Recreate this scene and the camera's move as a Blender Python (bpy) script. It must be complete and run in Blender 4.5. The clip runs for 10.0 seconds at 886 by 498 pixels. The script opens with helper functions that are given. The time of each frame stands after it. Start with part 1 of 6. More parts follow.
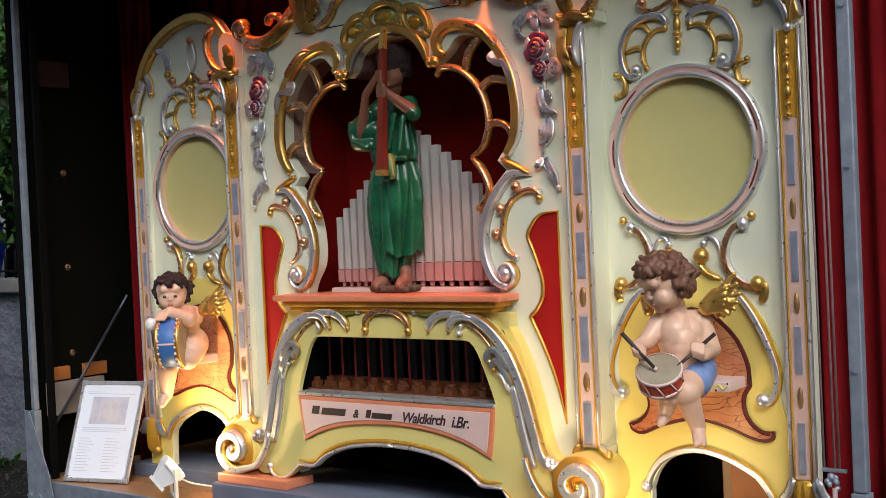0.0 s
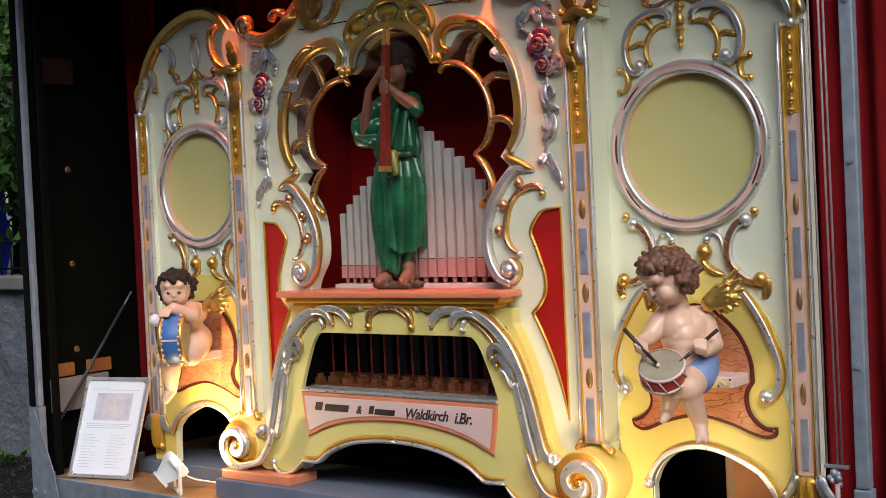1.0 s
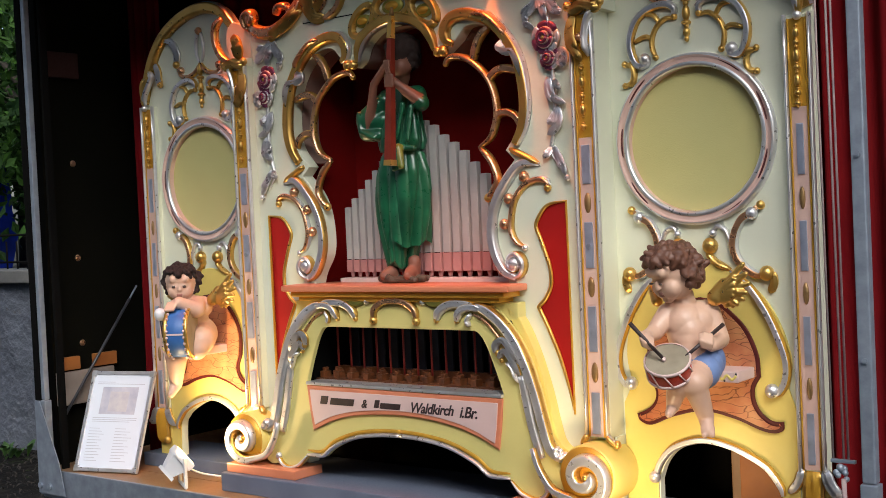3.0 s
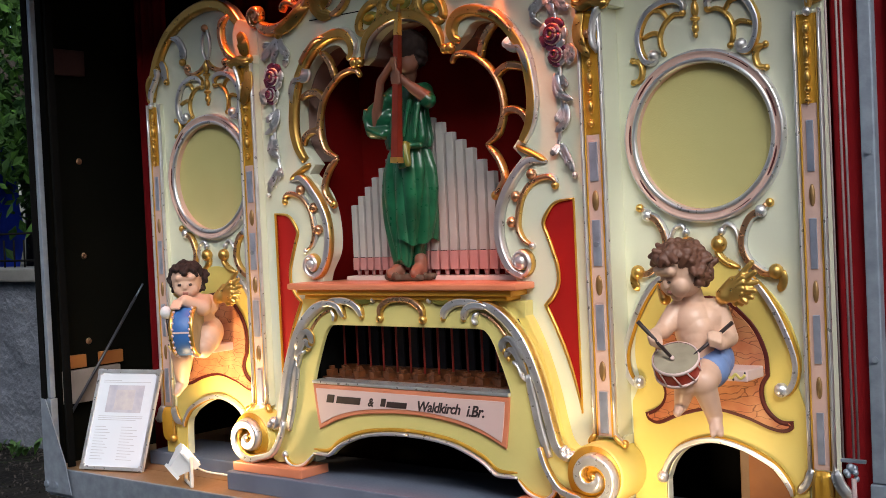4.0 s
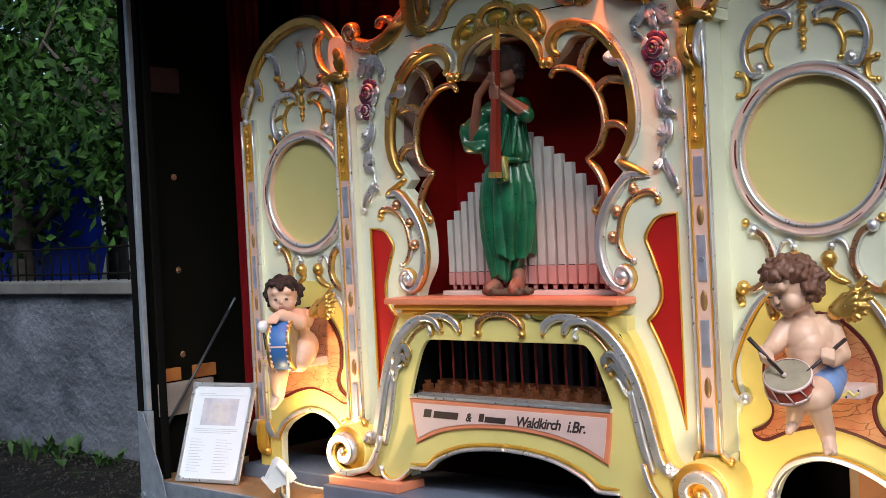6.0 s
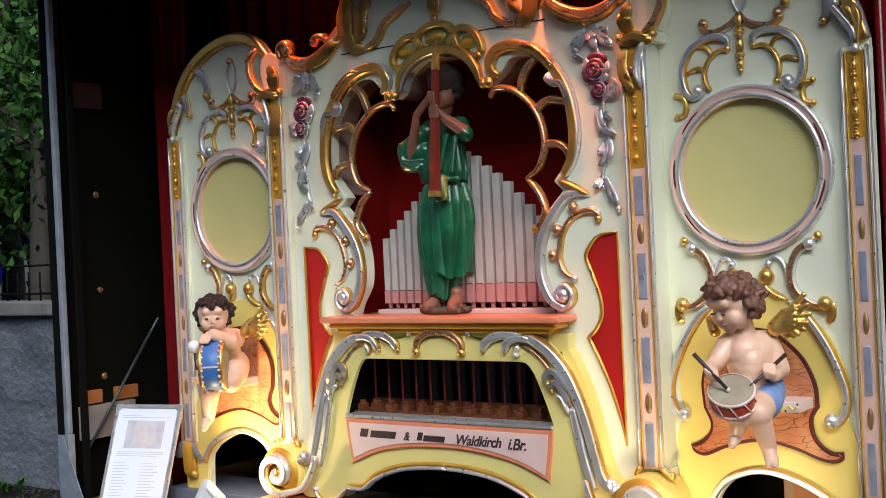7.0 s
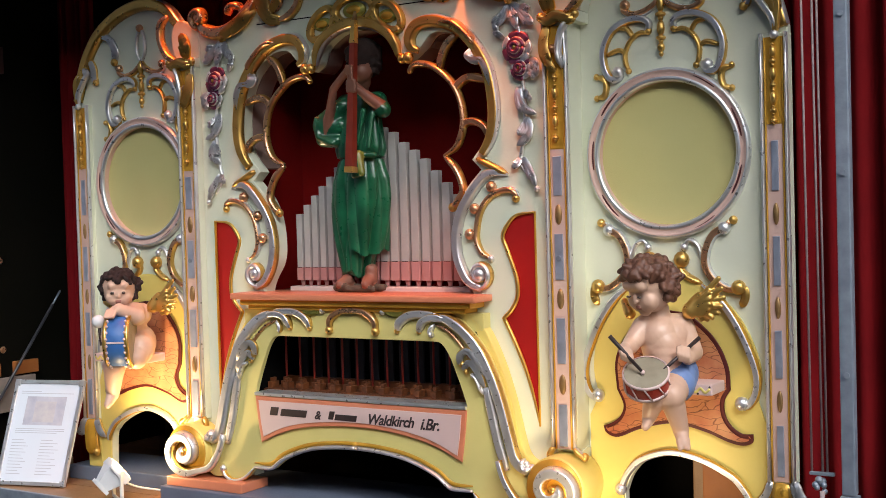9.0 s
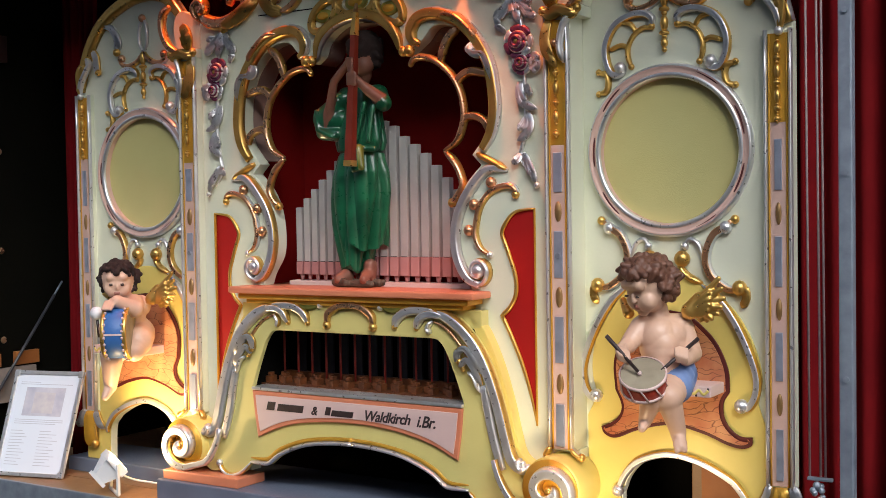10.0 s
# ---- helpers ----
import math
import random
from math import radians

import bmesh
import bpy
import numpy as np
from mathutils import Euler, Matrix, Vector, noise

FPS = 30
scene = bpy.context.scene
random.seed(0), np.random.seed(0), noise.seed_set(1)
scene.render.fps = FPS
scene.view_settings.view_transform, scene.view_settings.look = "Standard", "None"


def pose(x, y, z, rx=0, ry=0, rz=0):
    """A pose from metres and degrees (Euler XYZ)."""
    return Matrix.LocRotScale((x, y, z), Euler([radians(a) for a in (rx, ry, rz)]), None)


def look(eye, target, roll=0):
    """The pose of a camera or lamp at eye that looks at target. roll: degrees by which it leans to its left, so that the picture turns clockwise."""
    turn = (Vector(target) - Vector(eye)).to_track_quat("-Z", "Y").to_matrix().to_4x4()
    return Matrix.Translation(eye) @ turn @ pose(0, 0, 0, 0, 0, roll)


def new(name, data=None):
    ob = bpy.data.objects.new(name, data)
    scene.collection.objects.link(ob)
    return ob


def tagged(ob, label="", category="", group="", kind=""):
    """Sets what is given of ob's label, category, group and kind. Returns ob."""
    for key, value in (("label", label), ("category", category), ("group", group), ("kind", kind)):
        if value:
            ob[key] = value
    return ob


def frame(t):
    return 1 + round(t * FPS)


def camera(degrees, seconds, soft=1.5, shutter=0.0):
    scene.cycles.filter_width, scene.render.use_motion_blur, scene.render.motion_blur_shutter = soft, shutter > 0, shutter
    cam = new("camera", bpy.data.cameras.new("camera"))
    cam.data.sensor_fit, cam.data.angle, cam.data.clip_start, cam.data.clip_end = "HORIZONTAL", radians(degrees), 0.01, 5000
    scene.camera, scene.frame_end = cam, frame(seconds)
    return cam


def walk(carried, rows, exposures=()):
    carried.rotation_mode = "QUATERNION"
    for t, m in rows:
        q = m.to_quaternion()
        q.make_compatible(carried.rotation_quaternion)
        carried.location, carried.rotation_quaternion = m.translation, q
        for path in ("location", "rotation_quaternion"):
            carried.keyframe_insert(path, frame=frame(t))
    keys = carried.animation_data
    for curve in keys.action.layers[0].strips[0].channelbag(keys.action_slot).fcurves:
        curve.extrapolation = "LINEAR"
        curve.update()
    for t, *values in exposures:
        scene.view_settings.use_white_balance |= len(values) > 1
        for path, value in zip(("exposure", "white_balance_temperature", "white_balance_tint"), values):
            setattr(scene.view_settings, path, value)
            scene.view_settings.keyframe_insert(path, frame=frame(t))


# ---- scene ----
cam = camera(41.1, 10.0, soft=0.5)
PATH = [
    (0, (2.398, -2.932, 1.679), (1.194, -1.335, 1.637), -2.6),
    (0.5, (2.403, -2.923, 1.674), (1.193, -1.331, 1.632), -2.5),
    (1, (2.406, -2.924, 1.673), (1.193, -1.334, 1.628), -2.6),
    (1.5, (2.403, -2.924, 1.68), (1.189, -1.335, 1.629), -2.6),
    (2, (2.402, -2.925, 1.668), (1.187, -1.337, 1.621), -2.5),
    (2.5, (2.403, -2.923, 1.677), (1.185, -1.338, 1.622), -2.6),
    (4, (2.392, -2.903, 1.671), (1.162, -1.327, 1.614), -2.6),
    (4.5, (2.378, -2.895, 1.685), (1.123, -1.338, 1.623), -2.8),
    (5, (2.358, -2.904, 1.692), (1.059, -1.384, 1.634), -2.9),
    (5.2, (2.346, -2.904, 1.69), (1.022, -1.407, 1.639), -2.9),
    (6.3, (2.275, -3.0, 1.688), (0.98, -1.476, 1.667), -2.8),
    (6.5, (2.243, -3.019, 1.692), (0.987, -1.463, 1.673), -2.7),
    (7, (2.2, -3.058, 1.686), (1.027, -1.438, 1.68), -2.7),
    (7.5, (2.18, -3.04, 1.688), (1.058, -1.384, 1.687), -2.5),
    (8, (2.173, -3.033, 1.688), (1.089, -1.353, 1.676), -2.3),
    (8.5, (2.163, -3.03, 1.688), (1.105, -1.333, 1.657), -1.9),
    (9, (2.152, -3.035, 1.695), (1.109, -1.329, 1.641), -1.6),
    (9.5, (2.164, -3.006, 1.696), (1.109, -1.307, 1.631), -1.2),
    (10, (2.177, -2.97, 1.699), (1.109, -1.28, 1.635), -0.9),
]
walk(cam, [(t, look(eye, target, roll)) for t, eye, target, roll in PATH], [(0.0, 0.40, 6250, 10), (2.6, 0.44, 6300, 10), (5.2, 0.46, 6250, 10), (6.3, 0.62, 5950, 8), (7.6, 0.60, 5950, 8), (8.2, 0.54, 6050, 8), (9.0, 0.44, 6150, 10), (10.0, 0.36, 6150, 10)])
# ---- end of path ----

# world: overcast sky, soft daylight from the open front of the trailer
SUN_EL, SUN_AZ = radians(40), radians(139)
world = bpy.data.worlds.new("overcast_sky")
world.use_nodes = True
scene.world = world
wn = world.node_tree.nodes
sky = wn.new("ShaderNodeTexSky")
sky.sky_type, sky.sun_disc, sky.sun_elevation, sky.sun_rotation = "NISHITA", False, SUN_EL, SUN_AZ
sky.air_density, sky.dust_density = 1.0, 4.0
world.node_tree.links.new(sky.outputs[0], wn["Background"].inputs[0])
wn["Background"].inputs[1].default_value = 0.15
sun = new("sun", bpy.data.lights.new("sun", "SUN"))
sun.data.energy, sun.data.angle, sun.data.color = 1.3, radians(36), (0.87, 0.95, 1.0)
sun.matrix_world = look((4.0, -4.6, 5.6), (0, 0, 1.0))


def lamp(name, kind, eye, target, energy, colour, size, cone=100, blend=0.6):
    ob = new(name, bpy.data.lights.new(name, kind))
    ob.data.energy, ob.data.color = energy, colour
    if kind == "SPOT":
        ob.data.spot_size, ob.data.spot_blend, ob.data.shadow_soft_size = radians(cone), blend, size
    else:
        ob.data.size = size
    ob.matrix_world = look(eye, target)
    return ob


# the floodlights on the deck and the coloured show lamps over the front
lamp("flood_beam", "SPOT", (-0.915, -0.205, 0.885), (-0.80, 0.05, 1.06), 20, (1.0, 0.68, 0.34), 0.03, 140, 0.8)
lamp("flood_beam", "SPOT", (0.88, -0.40, 0.80), (0.84, 0.06, 1.08), 9.5, (1.0, 0.72, 0.40), 0.06, 100, 0.9)
lamp("show_beam", "SPOT", (-0.60, -0.11, 2.95), (-0.56, -0.04, 2.35), 36, (1.0, 0.15, 0.035), 0.04, 62, 0.7)
lamp("show_beam", "SPOT", (0.46, -0.20, 2.95), (0.44, 0.0, 2.28), 52, (1.0, 0.20, 0.05), 0.04, 52, 0.8)


# ---- materials ----
def material(name, a, b=None, rough=0.5, metal=0.0, scale=8.0, bump=0.1, fine=120.0, spread=0.18, coat=0.0, wear=None, wear_at=0.68, spec=0.5, deep=0.004):
    """Colour a broken up with b at two scales, uneven gloss, fine relief, and worn patches of colour wear."""
    m = bpy.data.materials.new(name)
    m.use_nodes = True
    n, l = m.node_tree.nodes, m.node_tree.links
    p = n["Principled BSDF"]
    b = b or tuple(c * (1 - spread) for c in a)
    where = n.new("ShaderNodeTexCoord")
    info = n.new("ShaderNodeObjectInfo")
    shift = n.new("ShaderNodeVectorMath")
    shift.operation = "ADD"
    l.new(where.outputs["Object"], shift.inputs[0])
    l.new(info.outputs["Random"], shift.inputs[1])
    big, small = n.new("ShaderNodeTexNoise"), n.new("ShaderNodeTexNoise")
    for tex, s, d in ((big, scale, 5), (small, fine, 3)):
        tex.inputs["Scale"].default_value, tex.inputs["Detail"].default_value = s, d
        l.new(shift.outputs[0], tex.inputs["Vector"])
    mix = n.new("ShaderNodeMix")
    mix.data_type = "RGBA"
    ramp = n.new("ShaderNodeMapRange")
    ramp.inputs["From Min"].default_value, ramp.inputs["From Max"].default_value = 0.3, 0.7
    l.new(big.outputs["Fac"], ramp.inputs["Value"])
    l.new(ramp.outputs[0], mix.inputs["Factor"])
    mix.inputs["A"].default_value, mix.inputs["B"].default_value = (*a, 1), (*b, 1)
    last = mix.outputs["Result"]
    if wear:
        edge = n.new("ShaderNodeMapRange")
        edge.inputs["From Min"].default_value, edge.inputs["From Max"].default_value = wear_at, wear_at + 0.05
        patch = n.new("ShaderNodeTexNoise")
        patch.inputs["Scale"].default_value, patch.inputs["Detail"].default_value, patch.inputs["Roughness"].default_value = scale * 3, 8, 0.7
        l.new(shift.outputs[0], patch.inputs["Vector"])
        l.new(patch.outputs["Fac"], edge.inputs["Value"])
        over = n.new("ShaderNodeMix")
        over.data_type = "RGBA"
        l.new(edge.outputs[0], over.inputs["Factor"])
        l.new(last, over.inputs["A"])
        over.inputs["B"].default_value = (*wear, 1)
        last = over.outputs["Result"]
    l.new(last, p.inputs["Base Color"])
    gloss = n.new("ShaderNodeMapRange")
    gloss.inputs["To Min"].default_value, gloss.inputs["To Max"].default_value = max(rough - 0.1, 0.05), min(rough + 0.12, 1)
    l.new(small.outputs["Fac"], gloss.inputs["Value"])
    l.new(gloss.outputs[0], p.inputs["Roughness"])
    p.inputs["Metallic"].default_value, p.inputs["Coat Weight"].default_value = metal, coat
    p.inputs["Coat Roughness"].default_value, p.inputs["Specular IOR Level"].default_value = 0.2, spec
    if bump:
        relief = n.new("ShaderNodeBump")
        relief.inputs["Strength"].default_value, relief.inputs["Distance"].default_value = bump, deep
        l.new(small.outputs["Fac"], relief.inputs["Height"])
        l.new(relief.outputs[0], p.inputs["Normal"])
    return m


def emitting(name, colour, strength):
    m = bpy.data.materials.new(name)
    m.use_nodes = True
    p = m.node_tree.nodes["Principled BSDF"]
    p.inputs["Base Color"].default_value = p.inputs["Emission Color"].default_value = (*colour, 1)
    p.inputs["Emission Strength"].default_value = strength
    return m


CREAM = material("cream_paint", (0.77, 0.80, 0.65), (0.70, 0.74, 0.58), 0.42, scale=3, bump=0.08, coat=0.15, wear=(0.5, 0.48, 0.33), wear_at=0.72)
YELLOW = material("yellow_paint", (0.80, 0.66, 0.19), (0.72, 0.57, 0.14), 0.4, scale=4, bump=0.08, coat=0.2, wear=(0.6, 0.5, 0.2), wear_at=0.74)
STRAW = material("straw_yellow_paint", (0.74, 0.66, 0.25), (0.66, 0.58, 0.20), 0.4, scale=4, bump=0.08, coat=0.2)
SALMON = material("salmon_paint", (0.72, 0.26, 0.14), (0.62, 0.20, 0.10), 0.4, scale=6, bump=0.08, coat=0.2)
ROSE = material("rose_paint", (0.72, 0.50, 0.42), (0.62, 0.42, 0.36), 0.45, scale=9, bump=0.08)
BLUSH = material("blush_white_paint", (0.75, 0.56, 0.52), (0.69, 0.50, 0.47), 0.45, scale=5, bump=0.05)
GOLD = material("gold_leaf", (0.82, 0.52, 0.14), (0.58, 0.35, 0.09), 0.30, 0.78, 14, 0.05, 60, wear=(0.42, 0.30, 0.12), wear_at=0.72)
AMBER = material("amber_gold_paint", (0.74, 0.42, 0.05), (0.60, 0.31, 0.03), 0.38, 0.35, 14, 0.2, 140)
SILVER = material("silver_leaf", (0.84, 0.85, 0.88), (0.66, 0.64, 0.63), 0.30, 0.72, 14, 0.04, 60, wear=(0.70, 0.58, 0.36), wear_at=0.90)
COPPER = material("copper_bronze_paint", (0.72, 0.42, 0.24), (0.55, 0.30, 0.16), 0.28, 0.8, 14, 0.06, 60)
SLATE = material("blue_silver_inlay", (0.47, 0.52, 0.64), (0.34, 0.38, 0.48), 0.34, 0.5, 24, 0.06)
OVAL = material("bronze_oval", (0.40, 0.25, 0.11), (0.30, 0.18, 0.07), 0.4, 0.55, 30, 0.2)
CLOTH = material("olive_cloth", (0.62, 0.58, 0.25), (0.58, 0.54, 0.22), 0.9, scale=3, bump=0.25, fine=500)
RED = material("red_panel_paint", (0.42, 0.008, 0.006), (0.36, 0.006, 0.006), 0.5, scale=4, bump=0.05)
NICHE = material("dark_red_niche", (0.29, 0.008, 0.007), (0.22, 0.006, 0.005), 0.8, scale=4, bump=0.1, spec=0.12)
CURTAIN = material("red_velvet_curtain", (0.17, 0.004, 0.006), (0.12, 0.002, 0.004), 0.9, scale=6, bump=0.2, fine=300, spec=0.15)
# the next two are near black so the trailer's inside looks unlit
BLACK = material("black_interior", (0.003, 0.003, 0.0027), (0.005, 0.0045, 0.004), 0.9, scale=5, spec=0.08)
DARKWALL = material("shaded_green_wall", (0.004, 0.004, 0.0025), (0.006, 0.0055, 0.0035), 0.9, scale=4, spec=0.05)
GALV = material("galvanised_steel", (0.34, 0.39, 0.46), (0.24, 0.28, 0.34), 0.5, 0.5, 25, 0.25, 90)
PLANK = material("deck_plywood", (0.34, 0.20, 0.10), (0.24, 0.13, 0.06), 0.45, scale=7, bump=0.2)
ORANGEWOOD = material("orange_wood", (0.46, 0.17, 0.04), (0.36, 0.12, 0.03), 0.55, scale=9)
BLUEGREY = material("blue_grey_paint", (0.16, 0.19, 0.26), (0.12, 0.14, 0.20), 0.45, scale=6)
WHITE = material("white_enamel", (0.78, 0.80, 0.82), (0.70, 0.72, 0.75), 0.35, scale=6, bump=0.03)
PAPER = material("white_paper", (0.84, 0.89, 0.98), (0.82, 0.87, 0.96), 0.35, scale=3, bump=0.02, coat=0.4)
INK = material("grey_print", (0.62, 0.63, 0.70), (0.55, 0.56, 0.64), 0.5, scale=60)
DARKINK = material("black_lettering", (0.03, 0.02, 0.02), (0.05, 0.03, 0.03), 0.4, scale=40)
PIPEGREY = material("grey_pipe_paint", (0.50, 0.49, 0.47), (0.42, 0.41, 0.40), 0.5, scale=9, bump=0.12)
PIPEROSE = material("rose_pipe_block", (0.52, 0.26, 0.25), (0.45, 0.21, 0.20), 0.5, scale=9)
KEYWOOD = material("brown_key_wood", (0.17, 0.052, 0.014), (0.06, 0.018, 0.006), 0.5, scale=30)
RODRED = material("dark_red_rod", (0.34, 0.03, 0.02), (0.24, 0.02, 0.015), 0.5, scale=30)
BLUEDARK = material("dark_blue_slat", (0.012, 0.014, 0.022), (0.007, 0.008, 0.013), 0.5, scale=20)
MAROON = material("maroon_border", (0.11, 0.016, 0.012), (0.08, 0.01, 0.01), 0.4, scale=20)
SKIN = material("painted_flesh", (0.73, 0.48, 0.34), (0.63, 0.40, 0.29), 0.42, scale=14, bump=0.06, coat=0.15)
# flesh colour darkened to stand in for the niche's shade on the statue
SHADEDSKIN = material("niche_shaded_flesh", (0.27, 0.115, 0.075), (0.19, 0.08, 0.05), 0.45, scale=14, bump=0.06)
HAIRBROWN = material("painted_brown_hair", (0.17, 0.075, 0.045), (0.11, 0.045, 0.028), 0.5, scale=40, bump=0.5, fine=90)
HAIRDARK = material("painted_dark_hair", (0.016, 0.009, 0.008), (0.028, 0.014, 0.011), 0.85, scale=40, bump=0.5, fine=90)
SHORTS = material("blue_painted_cloth", (0.20, 0.30, 0.56), (0.15, 0.23, 0.46), 0.5, scale=20)
GREEN = material("green_painted_robe", (0.018, 0.16, 0.070), (0.006, 0.060, 0.026), 0.30, scale=14, bump=0.15, fine=60, coat=0.4)
STONE = material("statue_base_paint", (0.10, 0.075, 0.05), (0.06, 0.045, 0.03), 0.7, scale=30, bump=0.8)
PINKFLOWER = material("mauve_flower_paint", (0.24, 0.06, 0.13), (0.17, 0.04, 0.09), 0.32, 0.55, 30, 0.3)
DRUMRED = material("red_drum_paint", (0.52, 0.06, 0.03), (0.42, 0.04, 0.02), 0.45, scale=30)
DRUMSKIN = material("drum_skin", (0.36, 0.31, 0.22), (0.27, 0.23, 0.16), 0.6, scale=22, bump=0.1)
DRUMBLUE = material("blue_drum_paint", (0.05, 0.17, 0.46), (0.04, 0.13, 0.38), 0.45, scale=14)
TAUPE = material("taupe_lining_paint", (0.36, 0.25, 0.21), (0.29, 0.20, 0.17), 0.5, scale=6, bump=0.08)
OLIVEROBE = material("olive_gold_sash", (0.22, 0.23, 0.035), (0.10, 0.15, 0.03), 0.35, scale=18, bump=0.1, coat=0.3)
SHELLGREEN = material("olive_gold_shell", (0.46, 0.44, 0.10), (0.36, 0.33, 0.07), 0.35, 0.5, 20, 0.3)
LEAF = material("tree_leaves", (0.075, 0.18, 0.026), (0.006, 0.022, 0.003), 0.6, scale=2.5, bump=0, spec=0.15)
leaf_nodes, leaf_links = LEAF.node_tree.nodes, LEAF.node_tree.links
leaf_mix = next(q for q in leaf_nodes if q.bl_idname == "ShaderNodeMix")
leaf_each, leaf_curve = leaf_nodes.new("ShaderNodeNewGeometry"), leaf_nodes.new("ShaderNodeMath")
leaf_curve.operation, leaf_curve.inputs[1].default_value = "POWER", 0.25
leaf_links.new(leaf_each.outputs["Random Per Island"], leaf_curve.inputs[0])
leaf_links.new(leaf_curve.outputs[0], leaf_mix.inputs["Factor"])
BARK = material("bark", (0.05, 0.04, 0.03), (0.03, 0.025, 0.02), 0.9, scale=12, bump=0.8, fine=30)
SOIL = material("dark_soil", (0.022, 0.019, 0.015), (0.008, 0.007, 0.006), 0.95, scale=1.5, bump=1.0, fine=14, spec=0.1, deep=0.02, wear=(0.025, 0.04, 0.012), wear_at=0.58)
WEED = material("weed_leaves", (0.05, 0.12, 0.02), (0.03, 0.07, 0.012), 0.6, scale=3, bump=0)
RENDERED = material("rough_grey_render", (0.17, 0.185, 0.215), (0.07, 0.078, 0.095), 0.9, scale=1.9, bump=1.0, fine=16, wear=(0.10, 0.10, 0.10), wear_at=0.62, deep=0.03)
CAPSTONE = material("concrete_coping", (0.16, 0.155, 0.14), (0.10, 0.10, 0.09), 0.9, scale=5, bump=0.6, fine=40)
TARP = material("blue_tarpaulin", (0.002, 0.014, 0.20), (0.001, 0.004, 0.05), 0.6, scale=3, bump=0.4, fine=12, spec=0.1)
ROPE = material("pale_rope", (0.42, 0.33, 0.32), (0.34, 0.25, 0.25), 0.8, scale=60, bump=0.4)
GLASS = emitting("lit_flood_glass", (1.0, 0.72, 0.40), 6.0)


def marble():
    """Orange marbling with dark veins."""
    m = material("orange_marbling", (0.66, 0.33, 0.15), (0.48, 0.14, 0.06), 0.35, scale=14, bump=0.05, coat=0.4)
    n, l = m.node_tree.nodes, m.node_tree.links
    p = n["Principled BSDF"]
    base = p.inputs["Base Color"].links[0].from_socket
    vein, where = n.new("ShaderNodeTexVoronoi"), n.new("ShaderNodeTexCoord")
    warp, add = n.new("ShaderNodeTexNoise"), n.new("ShaderNodeMixRGB")
    warp.inputs["Scale"].default_value = 14
    l.new(where.outputs["Object"], warp.inputs["Vector"])
    add.inputs[0].default_value = 0.05
    l.new(where.outputs["Object"], add.inputs[1])
    l.new(warp.outputs["Color"], add.inputs[2])
    vein.feature = "DISTANCE_TO_EDGE"
    vein.inputs["Scale"].default_value = 30
    lean = n.new("ShaderNodeMapping")
    lean.inputs["Rotation"].default_value, lean.inputs["Scale"].default_value = (0, radians(52), 0), (0.40, 1.0, 1.5)
    l.new(add.outputs[0], lean.inputs["Vector"])
    l.new(lean.outputs[0], vein.inputs["Vector"])
    line = n.new("ShaderNodeMapRange")
    line.inputs["From Min"].default_value, line.inputs["From Max"].default_value = 0.0, 0.035
    line.inputs["To Min"].default_value, line.inputs["To Max"].default_value = 0.85, 0.0
    l.new(vein.outputs["Distance"], line.inputs["Value"])
    mix = n.new("ShaderNodeMix")
    mix.data_type = "RGBA"
    l.new(line.outputs[0], mix.inputs["Factor"])
    l.new(base, mix.inputs["A"])
    mix.inputs["B"].default_value = (0.10, 0.03, 0.015, 1)
    l.new(mix.outputs["Result"], p.inputs["Base Color"])
    return m


MARBLE = marble()


# ---- building helpers ----
ROOTS = {}


def raised(z):
    """The height z stretched upwards to fit the camera's view of the front."""
    return 0.76 + 1.0435 * (z - 0.78)


TALL = Matrix.Translation((0, 0, raised(0))) @ Matrix.Diagonal((1, 1, 1.0435, 1))


def thing(name, base, label, category, group="", kind=""):
    ob, base = new(name), (base[0], base[1], raised(base[2]))
    ob.location, ob.empty_display_size = base, 0.05
    ROOTS[ob] = Vector(base)
    return tagged(ob, label, category, group, kind)


def link(name, me, parent=None, label="", at=None, turn=None):
    ob = new(name, me)
    if at is None:
        me.transform(TALL)
    else:
        at = (at[0], at[1], raised(at[2]))
    if parent is not None:
        ob.parent = parent
        ob.matrix_parent_inverse = Matrix.Translation(-ROOTS.get(parent, Vector()))
    if at is not None:
        ob.location = at
        ROOTS[ob] = Vector(at)
    if turn is not None:
        ob.rotation_euler = turn
    return tagged(ob, label)


def mesh_of(name, bm, mats, smooth=True):
    bmesh.ops.recalc_face_normals(bm, faces=bm.faces)
    me = bpy.data.meshes.new(name)
    bm.to_mesh(me)
    bm.free()
    for m in mats if isinstance(mats, (tuple, list)) else (mats,):
        me.materials.append(m)
    me.polygons.foreach_set("use_smooth", [smooth] * len(me.polygons))
    return me


def part(name, bm, mats, parent=None, label="", smooth=True):
    return link(name, mesh_of(name, bm, mats, smooth), parent, label)


def smooth_line(pts, step=5):
    """A Catmull-Rom curve through the points."""
    q = [Vector(p) for p in pts]
    if len(q) < 3:
        return q
    q = [2 * q[0] - q[1], *q, 2 * q[-1] - q[-2]]
    out = []
    for a, b, c, d in zip(q, q[1:], q[2:], q[3:]):
        for i in range(step):
            t = i / step
            out.append(0.5 * (2 * b + (c - a) * t + (2 * a - 5 * b + 4 * c - d) * t * t + (3 * b - a - 3 * c + d) * t ** 3))
    return out + [q[-2]]


def runs(*lines):
    """Curves joined end to end with a corner between them."""
    out = []
    for line in lines:
        pts = smooth_line(line)
        out += pts[1:] if out and (out[-1] - pts[0]).length < 1e-5 else pts
    return out


